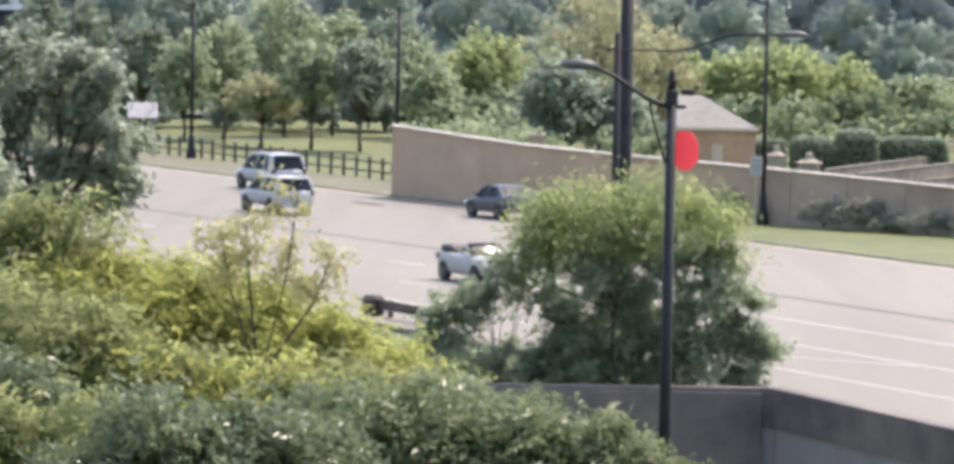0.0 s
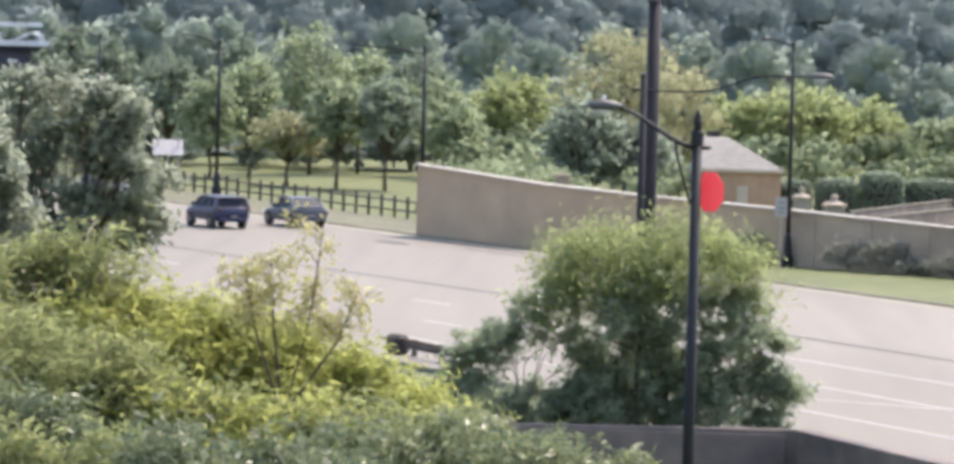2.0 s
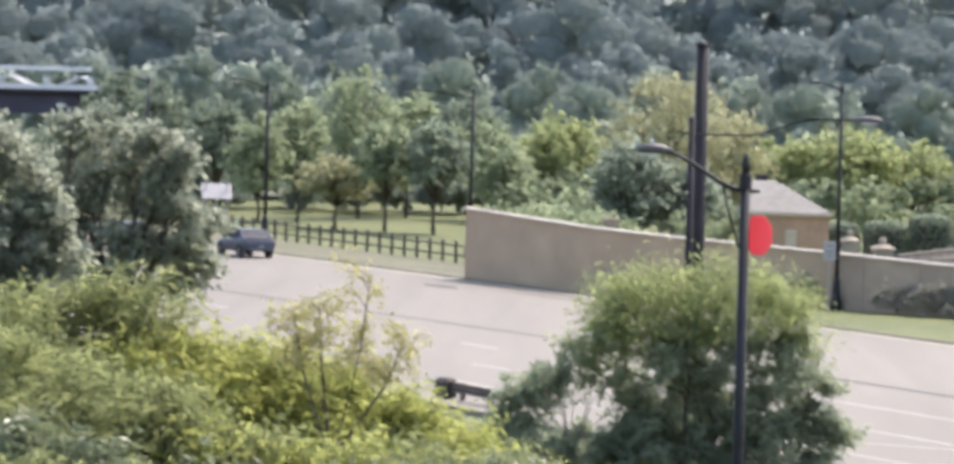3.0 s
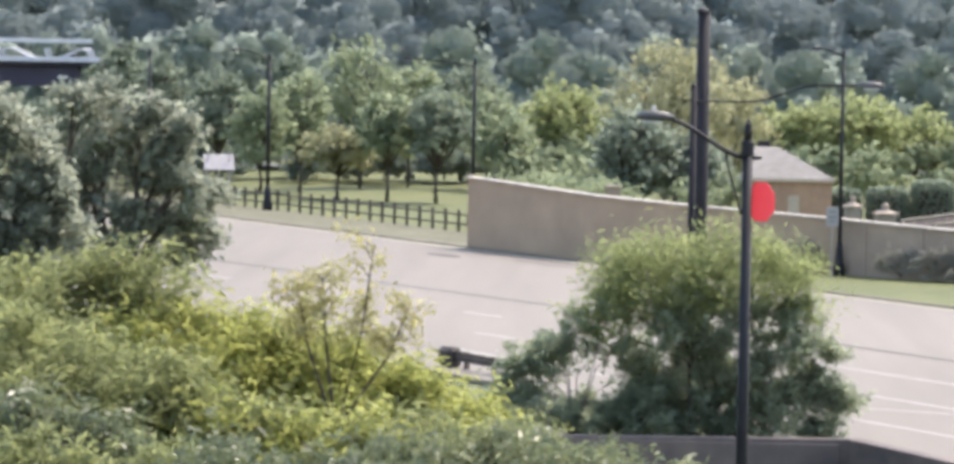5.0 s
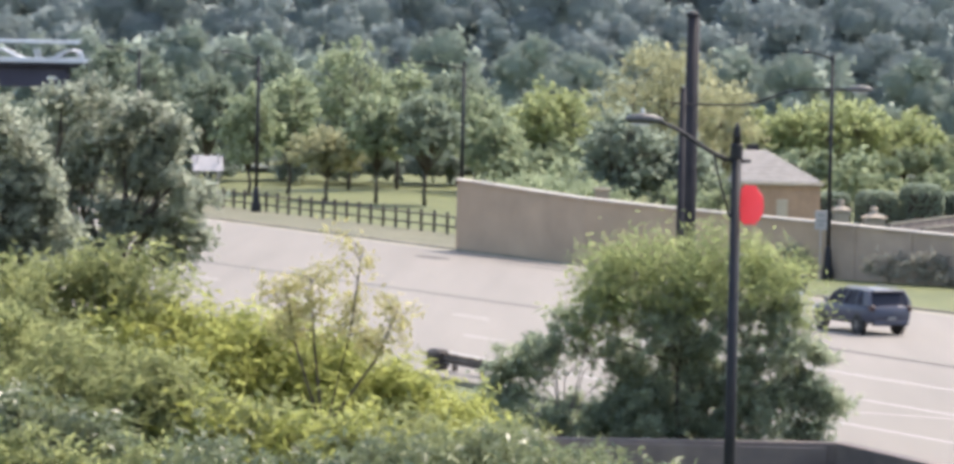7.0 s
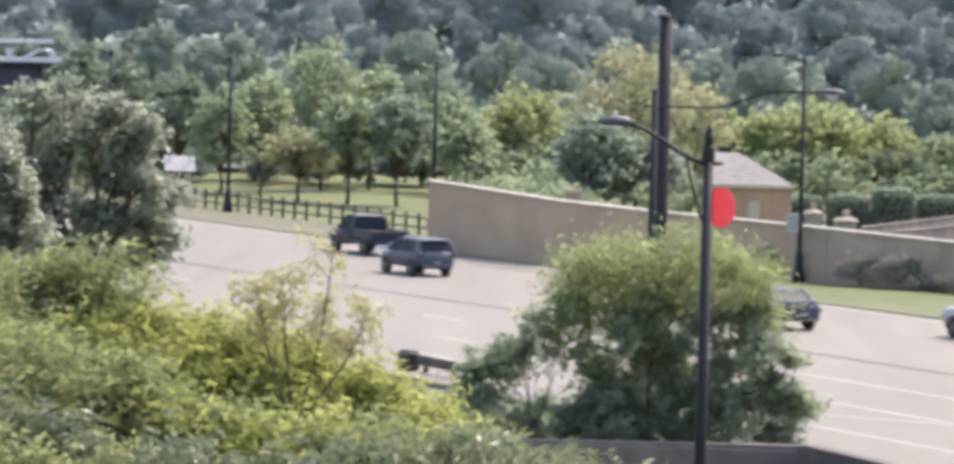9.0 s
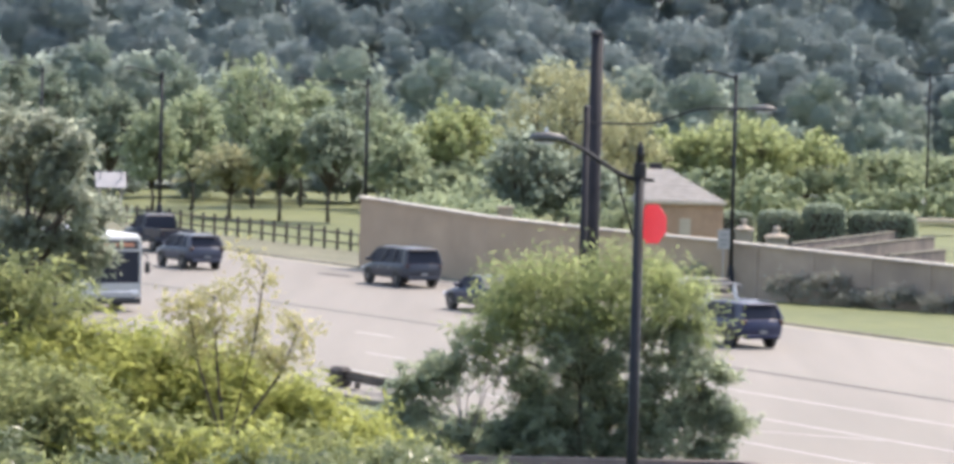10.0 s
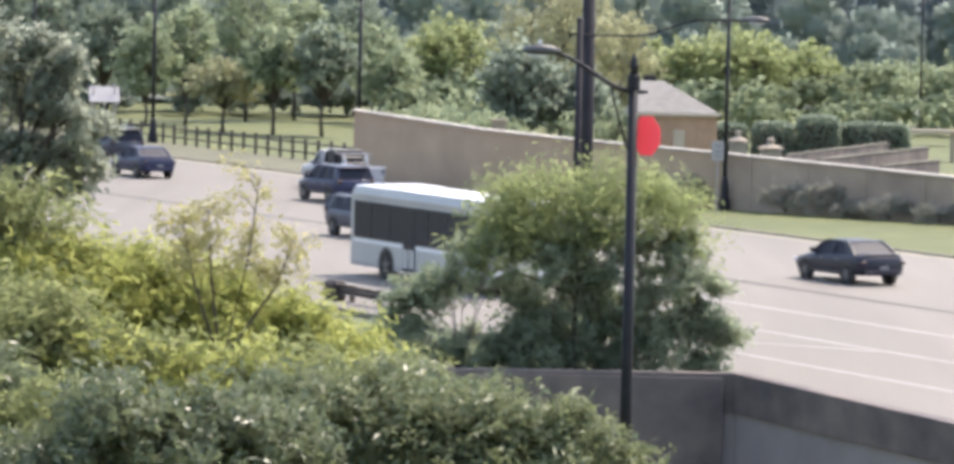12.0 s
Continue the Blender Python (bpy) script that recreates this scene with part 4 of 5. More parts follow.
def foreground():
    # tall grey-green tree beside the road
    z = ground_z(-12, 112)
    crown_lobes = [(-1.17, -0.4, 8.17, 0.48), (-0.44, 0.5, 8.22, 0.52), (0.36, 0.1, 7.94, 0.42), (1.12, -0.2, 7.91, 0.39), (1.6, -0.4, 7.64, 0.29), (-1.57, 0.5, 7.36, 0.55), (0.77, 0.1, 7.18, 0.48), (1.41, -0.2, 6.93, 0.42), (1.77, -0.4, 6.31, 0.35), (2.25, 0.5, 5.96, 0.19), (1.12, 0.1, 6.09, 0.52), (-1.82, -0.2, 6.43, 0.52), (1.67, -0.4, 5.31, 0.42)]
    lower_lobes = [(2.18, 0.5, 4.94, 0.23), (0.89, 0.1, 5.03, 0.55), (-0.04, -0.2, 4.75, 0.42), (-1.49, -0.4, 5.19, 0.52), (1.41, 0.5, 4.5, 0.35), (-0.69, 0.1, 6.43, 0.39), (-0.28, -0.2, 7.28, 0.35), (-1.01, 0.6, 5.73, 0.55), (-0.04, 0.3, 5.65, 0.48), (-2.11, 0.6, 5.62, 0.52), (0.36, 0.3, 6.43, 0.39), (-2.46, 0.6, 4.8, 0.52), (-0.69, 0.3, 4.49, 0.52)]
    lobes = [(x, y, h - z, r * 1.1, r * 1.2, r) for x, y, h, r in crown_lobes + lower_lobes]
    plant("tree", (-12.2, 112, z), lobes, 640, 6, 0.24, LEAF_OLIVE, 201, "tall grey-green broadleaf tree beside the road", "tree", r=0.14, slim=0.4, spray=0.55)
    z = ground_z(-14.4, 100)
    lobes = [(x, 0, h - z, r * 1.1, r * 1.1, r) for x, h, r in ((0.6, 8.2, 0.55), (1.2, 7.5, 0.5), (0.3, 7.0, 0.8), (1.5, 6.3, 0.45), (0.9, 5.7, 0.7), (-0.7, 7.3, 1.0), (-0.9, 5.6, 1.2), (0.4, 4.5, 1.1), (1.4, 5.0, 0.5), (2.0, 6.7, 0.4), (2.0, 5.7, 0.5), (2.2, 4.9, 0.5))]
    plant("tree", (-14.6, 101, z), lobes, 1200, 10, 0.22, LEAF_OLIVE, 202, "grey-green broadleaf tree on the bank", "tree", r=0.12, slim=0.4, spray=0.5)
    # bright willow scrub along the bank
    for i, (x, y, top, w, leaf) in enumerate(((-10.2, 94, 5.2, 1.8, LEAF_BANK), (-8.4, 93, 4.6, 1.6, LEAF_WILLOW), (-6.8, 94, 4.1, 1.4, LEAF_WILLOW), (-5.2, 95, 3.5, 1.3, LEAF_WILLOW), (-3.9, 95, 3.05, 1.0, LEAF_WILLOW), (-2.9, 94, 2.35, 0.7, LEAF_WILLOW),
                                                 (-11.6, 88, 4.6, 1.8, LEAF_BANK), (-9.4, 86, 3.9, 1.7, LEAF_BANK), (-7.4, 86, 3.5, 1.6, LEAF_BANK), (-5.4, 86, 2.9, 1.5, LEAF_WILLOW), (-3.6, 86, 2.6, 1.3, LEAF_BANK), (-2.2, 88, 2.0, 1.1, LEAF_BANK), (-12.6, 92, 5.0, 1.6, LEAF_BANK))):
        z = ground_z(x, y)
        h = top - z
        g = random.Random(300 + i)
        lobes = [(g.uniform(-1, 1) * w, g.uniform(-0.8, 0.8), h - 0.45 - 0.75 * w * g.random() - 0.12 * k, 0.8 * g.uniform(0.8, 1.2), 0.8, 0.62 * g.uniform(0.8, 1.2)) for k in range(12)]
        plant("willow_bush", (x, y, z), lobes, 1000, 12, 0.27, leaf, 210 + i, "bright yellow-green willow scrub on the bank" if leaf is LEAF_WILLOW else "olive-green willow scrub on the bank", "bush", r=0.06, group="bank scrub", slim=0.2, droop=0.9, spray=0.75)
    # darker glossy shrubs in front
    for i, (x, y, top, w, leaf) in enumerate(((-5.0, 72, 3.5, 1.3, LEAF_BUSH), (-6.8, 73, 3.2, 1.3, LEAF_BUSH), (-8.4, 75, 3.3, 1.4, LEAF_BANK), (-3.7, 73, 2.9, 1.0, LEAF_BUSH), (-10.0, 78, 3.8, 1.5, LEAF_BUSH),
                                              (-1.9, 76, 3.25, 1.2, LEAF_GLOSSY), (-0.4, 75, 3.1, 1.1, LEAF_GLOSSY), (0.9, 75, 2.95, 1.0, LEAF_GLOSSY), (2.0, 75, 2.75, 0.85, LEAF_GLOSSY), (-0.6, 80, 3.15, 1.2, LEAF_BUSH), (-3.0, 80, 3.0, 1.2, LEAF_BUSH))):
        z = ground_z(x, y)
        h = top - z
        g = random.Random(330 + i)
        lobes = [(g.uniform(-1, 1) * w, g.uniform(-0.6, 0.6), h - 0.35 - 0.6 * w * g.random() - 0.1 * k, 0.62 * g.uniform(0.8, 1.2), 0.7, 0.5 * g.uniform(0.8, 1.2)) for k in range(12)]
        plant("bush", (x, y, z), lobes, 940, 12, 0.2, leaf, 240 + i, "glossy green hedge bush below the window" if leaf is LEAF_GLOSSY else "dense green bush below the window", "bush", r=0.06, group="bushes below the window", slim=0.3, spray=0.55)
    # the large bush by the road: a feathery crown behind, a bluish dense one hollowed out in front
    lobes = [(x, y, z, r * 1.1, r * 1.2, r * 0.85) for x, y, z, r in ((1.3, 0, 4.3, 0.5), (1.93, 0.2, 4.68, 0.5), (2.79, -0.2, 4.79, 0.53), (3.65, 0.1, 4.82, 0.53), (4.43, 0, 4.45, 0.5), (5.06, 0.1, 4.02, 0.41), (5.37, 0, 3.68, 0.28), (2.16, -0.2, 4.14, 0.59), (3.26, 0.2, 4.14, 0.59), (4.16, -0.2, 3.95, 0.56), (0.91, 0.1, 4.3, 0.31), (0.78, 0.1, 3.99, 0.44), (0.6, 0.2, 3.44, 0.44), (1.5, 0, 3.55, 0.53), (2.44, -0.2, 3.44, 0.53), (0.28, 0.3, 3.06, 0.31))]
    plant("feathery_bush", (0, 110.7, 0), lobes, 950, 5, 0.19, LEAF_FEATHER, 261, "tall feathery lime-green bush growing through a darker one", "bush", base=(2.6, 0, -0.2), r=0.06, slim=0.2, spray=1.0, low=-0.6)
    # the spreading wing over the road, thin and open
    lobes = [(x, y, z, r * 1.1, r * 1.1, r * 0.85) for x, y, z, r in ((-1.47, 0, 2.51, 0.44), (-0.84, 0.2, 2.9, 0.44), (-0.11, 0, 3.24, 0.47), (-1.63, -0.2, 1.74, 0.47), (-1.25, 0, 1.04, 0.53), (-0.5, 0.2, 0.73, 0.53), (0.36, -0.1, 0.73, 0.53), (-1.75, 0.1, 0.73, 0.41), (0.68, 0, 3.68, 0.56), (1.3, 0.1, 2.98, 0.53), (-1.05, 0.3, 2, 0.38), (1.57, 0.3, 2.2, 0.41), (0.05, 0.4, 1.12, 0.41), (0.99, 0.3, 1.04, 0.53), (0.6, 0.4, 2.82, 0.34), (-0.58, 0.2, 2.59, 0.25), (-1.75, 0.1, 2.2, 0.31), (-1.88, 0, 1.5, 0.38))]
    plant("spreading_bush", (-0.2, 110.9, -0.3), lobes, 620, 7, 0.2, LEAF_BLUE, 262, "open grey-green bush with bare pale twigs over the road", "bush", base=(0.6, 0.3, 0.1), r=0.04, slim=0.3, spray=0.4, low=-1.1, bark=DEAD_TWIG)
    outer_lobes = [(2.08, -0.3, 2.82, 0.62), (2.94, -0.1, 2.9, 0.66), (3.73, -0.3, 2.36, 0.66), (2.32, 0.1, 3.52, 0.66), (3.34, 0.3, 3.52, 0.62), (4.43, 0, 3.13, 0.59), (5.14, 0.2, 3.29, 0.5), (5.26, -0.2, 2.51, 0.53), (4.7, -0.4, 1.89, 0.62), (5.53, -0.1, 1.63, 0.5), (6, 0.1, 1.32, 0.34), (5.21, -0.4, 0.85, 0.56), (5.84, -0.2, 0.54, 0.34), (4.43, -0.5, 0.79, 0.59)]
    hollow_lobes = [(1.54, 0.9, 0.92, 0.69), (2.63, 0.9, 0.92, 0.69), (3.65, 0.6, 1.04, 0.66), (2.16, 0.6, 1.74, 0.62), (3.02, 0.5, 1.89, 0.62), (1.22, 0.5, 0.42, 0.56), (2.16, 0.4, 0.33, 0.56), (3.18, 0.3, 0.33, 0.56), (4.04, -0.2, 0.23, 0.47), (1.54, 0.8, 1.66, 0.5), (6.31, -0.1, 1.12, 0.34), (5.84, 0.1, 2.2, 0.38), (1.82, 0.1, 1.27, 0.56), (1.93, -0.1, 0.5, 0.56), (2.94, 0, 1.19, 0.62), (3.96, -0.2, 1.35, 0.56), (0.75, 0.2, 0.5, 0.47)]
    lobes = [(x, y, z, r * 1.05, r * 1.1, r * 0.9) for x, y, z, r in outer_lobes + hollow_lobes]
    plant("large_bush", (0, 110.8, 0), lobes, 1200, 8, 0.21, LEAF_BLUE, 260, "large spreading blue-green bush with a dark hollow beside the road", "bush", base=(2.6, 0.6, -0.2), r=0.07, slim=0.27, spray=0.45, low=-1.1)
    sapling()


def sapling():
    z = ground_z(-5.3, 93)
    t = thing("sapling", pose(-5.3, 91.0, z), "thin young sapling with sparse yellowish leaves", "sapling")
    rng = random.Random(31)
    bm = bmesh.new()
    tips = []
    base = Vector((0, 0, 0))
    h0 = 2.4 - z
    for dx, top in ((0.78, 6.0), (-0.85, 5.15), (-0.3, 5.3), (1.55, 4.75)):
        end = Vector((dx, rng.uniform(-0.3, 0.3), top - z))
        fork = Vector((dx * 0.12, 0, h0 - 0.1))
        mid = fork.lerp(end, 0.5) + Vector((dx * 0.15, 0, 0.1))
        add_tube(bm, [base, fork, mid, end], [0.05, 0.042, 0.03, 0.011], 5)
        for k in range(11):
            s0 = mid.lerp(end, rng.uniform(-0.1, 0.95))
            tip = s0 + Vector((rng.uniform(-0.75, 0.75), rng.uniform(-0.3, 0.3), rng.uniform(-0.1, 0.5)))
            add_tube(bm, [s0, s0.lerp(tip, 0.5) + Vector((0, 0, 0.06)), tip], [0.013, 0.01, 0.004], 4)
            tips += [s0.lerp(tip, f) for f in (0.4, 0.65, 0.85, 1.0)]
    part("stem", bm, TWIG, t)
    g = np.random.default_rng(32)
    c = np.repeat(np.array([tuple(p) for p in tips]), 16, axis=0) + g.normal(0, 0.14, (len(tips) * 16, 3))
    v = leaf_quads(c, g.normal(0, 1, c.shape), 0.13, g, 0.4, 0.8)
    leaves = new("leaves", fast_mesh("sapling_leaves", v, np.arange(len(v)).reshape(-1, 4), LEAF_SAP))
    leaves.parent = t


# ---- vehicles: x forward, origin on the ground under the middle ----
def paint(name, color):
    return material(name, color, 0.5, 0.0, dark=tuple(c * 0.85 for c in color), scale=0.7, coat=0.15, spec=0.3)


def section(x, w, z0, z1):
    zm = z0 + (z1 - z0) * 0.55
    half = [(w * 0.86, z0), (w * 0.965, z0 + 0.10), (w, zm), (w * 0.985, z1 - 0.14), (w * 0.93, z1 - 0.045), (w * 0.84, z1), (w * 0.5, z1 + 0.03)]
    return [(x, y, z) for y, z in half] + [(x, -y, z) for y, z in half[::-1]]


def wheel(parent, x, y, r, width=0.22):
    s = 1 if y > 0 else -1
    w = new("wheel")
    w.parent = parent
    w.matrix_basis = pose(x, y, r)
    tyre = lathe([(r * 0.62, -width / 2), (r * 0.95, -width / 2), (r, -width * 0.32), (r, width * 0.32), (r * 0.95, width / 2), (r * 0.62, width / 2)], 20)
    bmesh.ops.transform(tyre, matrix=pose(0, 0, 0, 90), verts=tyre.verts)
    part("tyre", tyre, BLACK_RUBBER, w, smooth=False)
    bm = bmesh.new()
    for k in range(5):
        a = 2 * math.pi * k / 5
        add_box(bm, -0.035, 0.035, s * width * 0.5 - 0.02, s * width * 0.5 + 0.008, 0.04, r * 0.62, 0, pose(0, 0, 0, 0, math.degrees(a), 0))
    add_tube(bm, [(0, s * (width * 0.5 - 0.05), 0), (0, s * (width * 0.5 + 0.012), 0)], r * 0.2, 10)
    add_tube(bm, [(0, -width * 0.4, 0), (0, width * 0.4, 0)], r * 0.6, 16)
    part("rim", bm, RIM, w)
    return w


def cabin(t, body, mat, base, top, zb, zt, pillars=(0.5,), solid_rear=0.0):
    """Curved glass house with pillars and roof."""
    (a0, a1, aw), (b0, b1, bw) = base, top
    hh = zt - zb

    def wide(f):
        return aw + (bw - aw) * f ** 1.3
    line = [(a0, 0.0), (a0 + 0.5 * (b0 - a0), 0.58), (a0 + 0.82 * (b0 - a0), 0.86), (b0 + 0.1, 0.96), ((b0 + b1) / 2, 1.0), (b1 - 0.1, 0.96), (b1 + 0.22 * (a1 - b1), 0.82), (b1 + 0.55 * (a1 - b1), 0.52), (a1, 0.0)]
    bm = bmesh.new()
    add_loft(bm, [[(x, -aw, zb - 0.02), (x, aw, zb - 0.02), (x, wide(f), zb + hh * f + 0.001), (x, wide(f) * 0.6, zb + hh * f + 0.03 * f + 0.002), (x, -wide(f) * 0.6, zb + hh * f + 0.03 * f + 0.002), (x, -wide(f), zb + hh * f + 0.001)] for x, f in line])
    part("window", bm, GLASS, t, "dark tinted glass")
    bm = bmesh.new()
    rl = line[2:7]
    add_loft(bm, [[(x, -wide(f) - 0.015, zb + hh * f - 0.07), (x, -wide(f) - 0.005, zb + hh * f + 0.015), (x, -wide(f) * 0.6, zb + hh * f + 0.05), (x, wide(f) * 0.6, zb + hh * f + 0.05), (x, wide(f) + 0.005, zb + hh * f + 0.015), (x, wide(f) + 0.015, zb + hh * f - 0.07)] for x, f in rl])
    part("roof", bm, mat, t)

    def edge(k0, k1, s):
        return [(x, s * (wide(f) + 0.004), zb + hh * f) for x, f in line[k0:k1]]
    for s in (-1, 1):
        part("pillar", tube(edge(0, 4, s), 0.065, 6), mat, t)
        part("pillar", tube(edge(5, 9, s)[::-1], 0.045, 6), mat, t)
        for f in pillars:
            xa, xb = a1 + (a0 - a1) * f, b1 + (b0 - b1) * f
            part("pillar", tube([(xa, s * aw, zb), ((xa + xb) / 2, s * (wide(0.5) + 0.006), zb + hh * 0.5), (xb, s * wide(0.97), zt - 0.03)], 0.045, 6), mat, t)
        if solid_rear:
            xa = a0 + (a1 - a0) * solid_rear
            bm = bmesh.new()
            o = 0.012
            pts = [(a0, 0.0), (xa + 0.2, 0.0), (xa + 0.35 * (b0 - a0) + 0.25, 0.92), (line[2][0], line[2][1]), line[1]]
            add_loft(bm, [[(x, s * (wide(f) + d), zb + hh * f) for x, f in pts] for d in (o, -o)])
            part("rear_quarter", bm, mat, t)
        part("mirror", box(a1 - 0.25, a1 - 0.07, s * (aw + 0.08) - 0.09, s * (aw + 0.08) + 0.09, zb + 0.02, zb + 0.16, 0.03), mat, t)


def car(spec):
    """One road vehicle of the given kind."""
    L, W, mat, kind = spec["L"], spec["W"], spec["paint"], spec["kind"]
    t = thing(spec["name"], Matrix(), spec["label"], spec["category"], spec.get("group", ""))
    h, w = L / 2, W / 2
    g = {"sedan": 0.32, "open": 0.28, "pickup": 0.52}.get(kind, 0.40)
    r = spec.get("r", 0.35)
    if kind == "sedan":
        st = [(-h, 0.80, 0.44, 0.84), (-h + 0.1, 0.93, g + 0.06, 1.0), (-h + 0.35, 0.98, g + 0.02, 1.05), (-h + 0.8, 1.0, g, 1.05), (-0.6, 1.0, g, 1.0), (0.7, 1.0, g, 0.96), (h - 1.0, 0.99, g, 0.90), (h - 0.25, 0.93, g + 0.02, 0.76), (h, 0.74, 0.34, 0.60)]
        cab = ((-h + 0.5, h - 1.3, w * 0.91), (-h + 1.3, h - 2.1, w * 0.73), 0.97, 1.45)
        quarter, pil = 0.12, (0.48,)
    elif kind == "suv":
        st = [(-h, 0.84, 0.44, 0.95), (-h + 0.1, 0.95, g + 0.05, 1.06), (-h + 0.7, 0.99, g, 1.08), (0.6, 1.0, g, 1.06), (h - 1.05, 0.99, g, 1.02), (h - 0.25, 0.93, g + 0.02, 0.90), (h, 0.78, 0.40, 0.70)]
        cab = ((-h + 0.08, h - 1.2, w * 0.92), (-h + 0.42, h - 2.0, w * 0.76), 1.05, spec.get("top", 1.64))
        quarter, pil = 0.10, (0.38, 0.7)
    elif kind == "van":
        st = [(-h, 0.86, 0.42, 1.0), (-h + 0.1, 0.96, g + 0.04, 1.08), (-h + 0.7, 1.0, g, 1.10), (0.8, 1.0, g, 1.06), (h - 0.95, 0.98, g, 0.98), (h - 0.25, 0.92, g + 0.02, 0.84), (h, 0.78, 0.36, 0.66)]
        cab = ((-h + 0.06, h - 0.75, w * 0.92), (-h + 0.28, h - 1.75, w * 0.76), 1.05, 1.72)
        quarter, pil = 0.06, (0.36, 0.66)
    elif kind == "pickup":
        cr = spec.get("cab_rear", -0.35)
        st = [(-h, 0.93, 0.50, 0.72), (-h + 0.06, 0.98, 0.42, 0.82), (-h + 0.9, 0.99, g, 0.84), (cr, 1.0, g, 0.86), (cr + 0.01, 1.0, g, 1.20), (h - 1.45, 1.0, g, 1.18), (h - 0.25, 0.97, g + 0.02, 1.08), (h, 0.88, 0.48, 0.86)]
        cab = ((cr - 0.01, h - 1.3, w * 0.92), (cr + 0.1, h - 2.0, w * 0.76), 1.17, 1.84)
        quarter, pil = 0.06, (0.5,)
    else:
        st = [(-h, 0.80, 0.40, 0.80), (-h + 0.12, 0.94, g + 0.05, 0.94), (-h + 0.6, 1.0, g, 0.98), (0.3, 1.0, g, 0.95), (h - 0.95, 1.0, g, 0.94), (h - 0.22, 0.94, g + 0.02, 0.82), (h, 0.78, 0.34, 0.62)]
        cab = None
    bm = bmesh.new()
    add_loft(bm, [section(x, w * k, z0, z1) for x, k, z0, z1 in st])
    body = part("body", bm, mat, t, smooth=True)
    if cab:
        cabin(t, body, mat, *cab, pillars=pil, solid_rear=quarter)
    if kind == "pickup":
        for s in (-1, 1):
            part("bed_side", box(-h + 0.03, cr - 0.01, s * w * 0.97 - 0.05, s * w * 0.97 + 0.03, 0.78, 1.20, 0.02), mat, t)
        part("tailgate", box(-h + 0.0, -h + 0.08, -w * 0.93, w * 0.93, 0.74, 1.18, 0.02), mat, t)
        part("bed_liner", box(-h + 0.1, cr - 0.05, -w * 0.85, w * 0.85, 0.80, 0.865), TRIM_BLACK, t)
    if spec.get("rack"):
        for s in (-1, 1):
            part("ladder_rack", tube([(-1.75, s * 0.7, 0.86), (-1.7, s * 0.7, 1.72), (-0.1, s * 0.7, 1.8), (0.05, s * 0.7, 1.2)], 0.03, 6), SIGN_GREY, t)
            part("crate_frame", tube([(-1.75, s * 0.55, 0.9), (-1.45, s * 0.55, 1.7), (-1.1, s * 0.55, 0.9)], 0.045, 5), SIGN_WHITE, t, "pale timber frame")
        for x in (-1.7, -0.9, -0.1):
            part("rack_bar", tube([(x, -0.7, 1.74), (x, 0.7, 1.74)], 0.028, 6), SIGN_GREY, t)
        part("tool_box", box(-0.75, 0.05, -0.75, 0.75, 0.87, 1.9, 0.05), TRIM_BLACK, t, "dark tool box")
        part("load", box(-1.05, -0.8, -0.6, 0.6, 0.87, 1.62, 0.08), TRIM_BLACK, t, "dark bundled load")
        part("load", box(-1.6, -1.2, -0.5, 0.5, 0.87, 1.35, 0.05), STONE, t, "pale bundled load")
    if kind == "open":
        # windscreen in its frame, seats and the folded black hood
        zb, zt, xa, xb, aw, bw = 0.95, 1.36, 0.68, 0.12, w * 0.86, w * 0.70
        bm = bmesh.new()
        grid = [[bm.verts.new((xa + (xb - xa) * f + 0.10 * (1 - (k / 4) ** 2) + 0.05 * math.sin(math.pi * f), (aw + (bw - aw) * f) * k / 4, zb + (zt - zb) * f)) for k in range(-4, 5)] for f in (0, 0.25, 0.5, 0.75, 1)]
        for ra, rb in zip(grid, grid[1:]):
            for k in range(8):
                bm.faces.new((ra[k], ra[k + 1], rb[k + 1], rb[k]))
        bmesh.ops.solidify(bm, geom=bm.faces[:], thickness=0.012)
        part("windscreen", bm, GLINT, t, "sun-glinting windscreen", smooth=True)
        part("windscreen_frame", tube([(xa - 0.01, -aw, zb), (xb - 0.01, -bw, zt), (xb - 0.01, bw, zt), (xa - 0.01, aw, zb)], 0.035, 6), mat, t)
        part("cockpit", box(-1.05, 0.5, -w * 0.74, w * 0.74, 0.9, 0.985, 0.02), TRIM_BLACK, t, "dark cabin opening")
        for y in (-0.36, 0.36):
            for x in (-0.15, -0.9):
                part("seat", box(x - 0.12, x + 0.1, y - 0.23, y + 0.23, 0.95, 1.22 if x > -0.5 else 1.12, 0.05), TRIM_BLACK, t)
        part("folded_roof", box(-1.78, -1.02, -w * 0.82, w * 0.82, 0.95, 1.24, 0.09), TRIM_BLACK, t, "folded black fabric hood")
        for s in (-1, 1):
            part("mirror", box(0.42, 0.58, s * w * 1.0 - 0.09, s * w * 1.0 + 0.09, 0.97, 1.1, 0.03), mat, t)
    zt = 0.72 if kind in ("sedan", "open") else 0.86
    zl = st[-1][3]
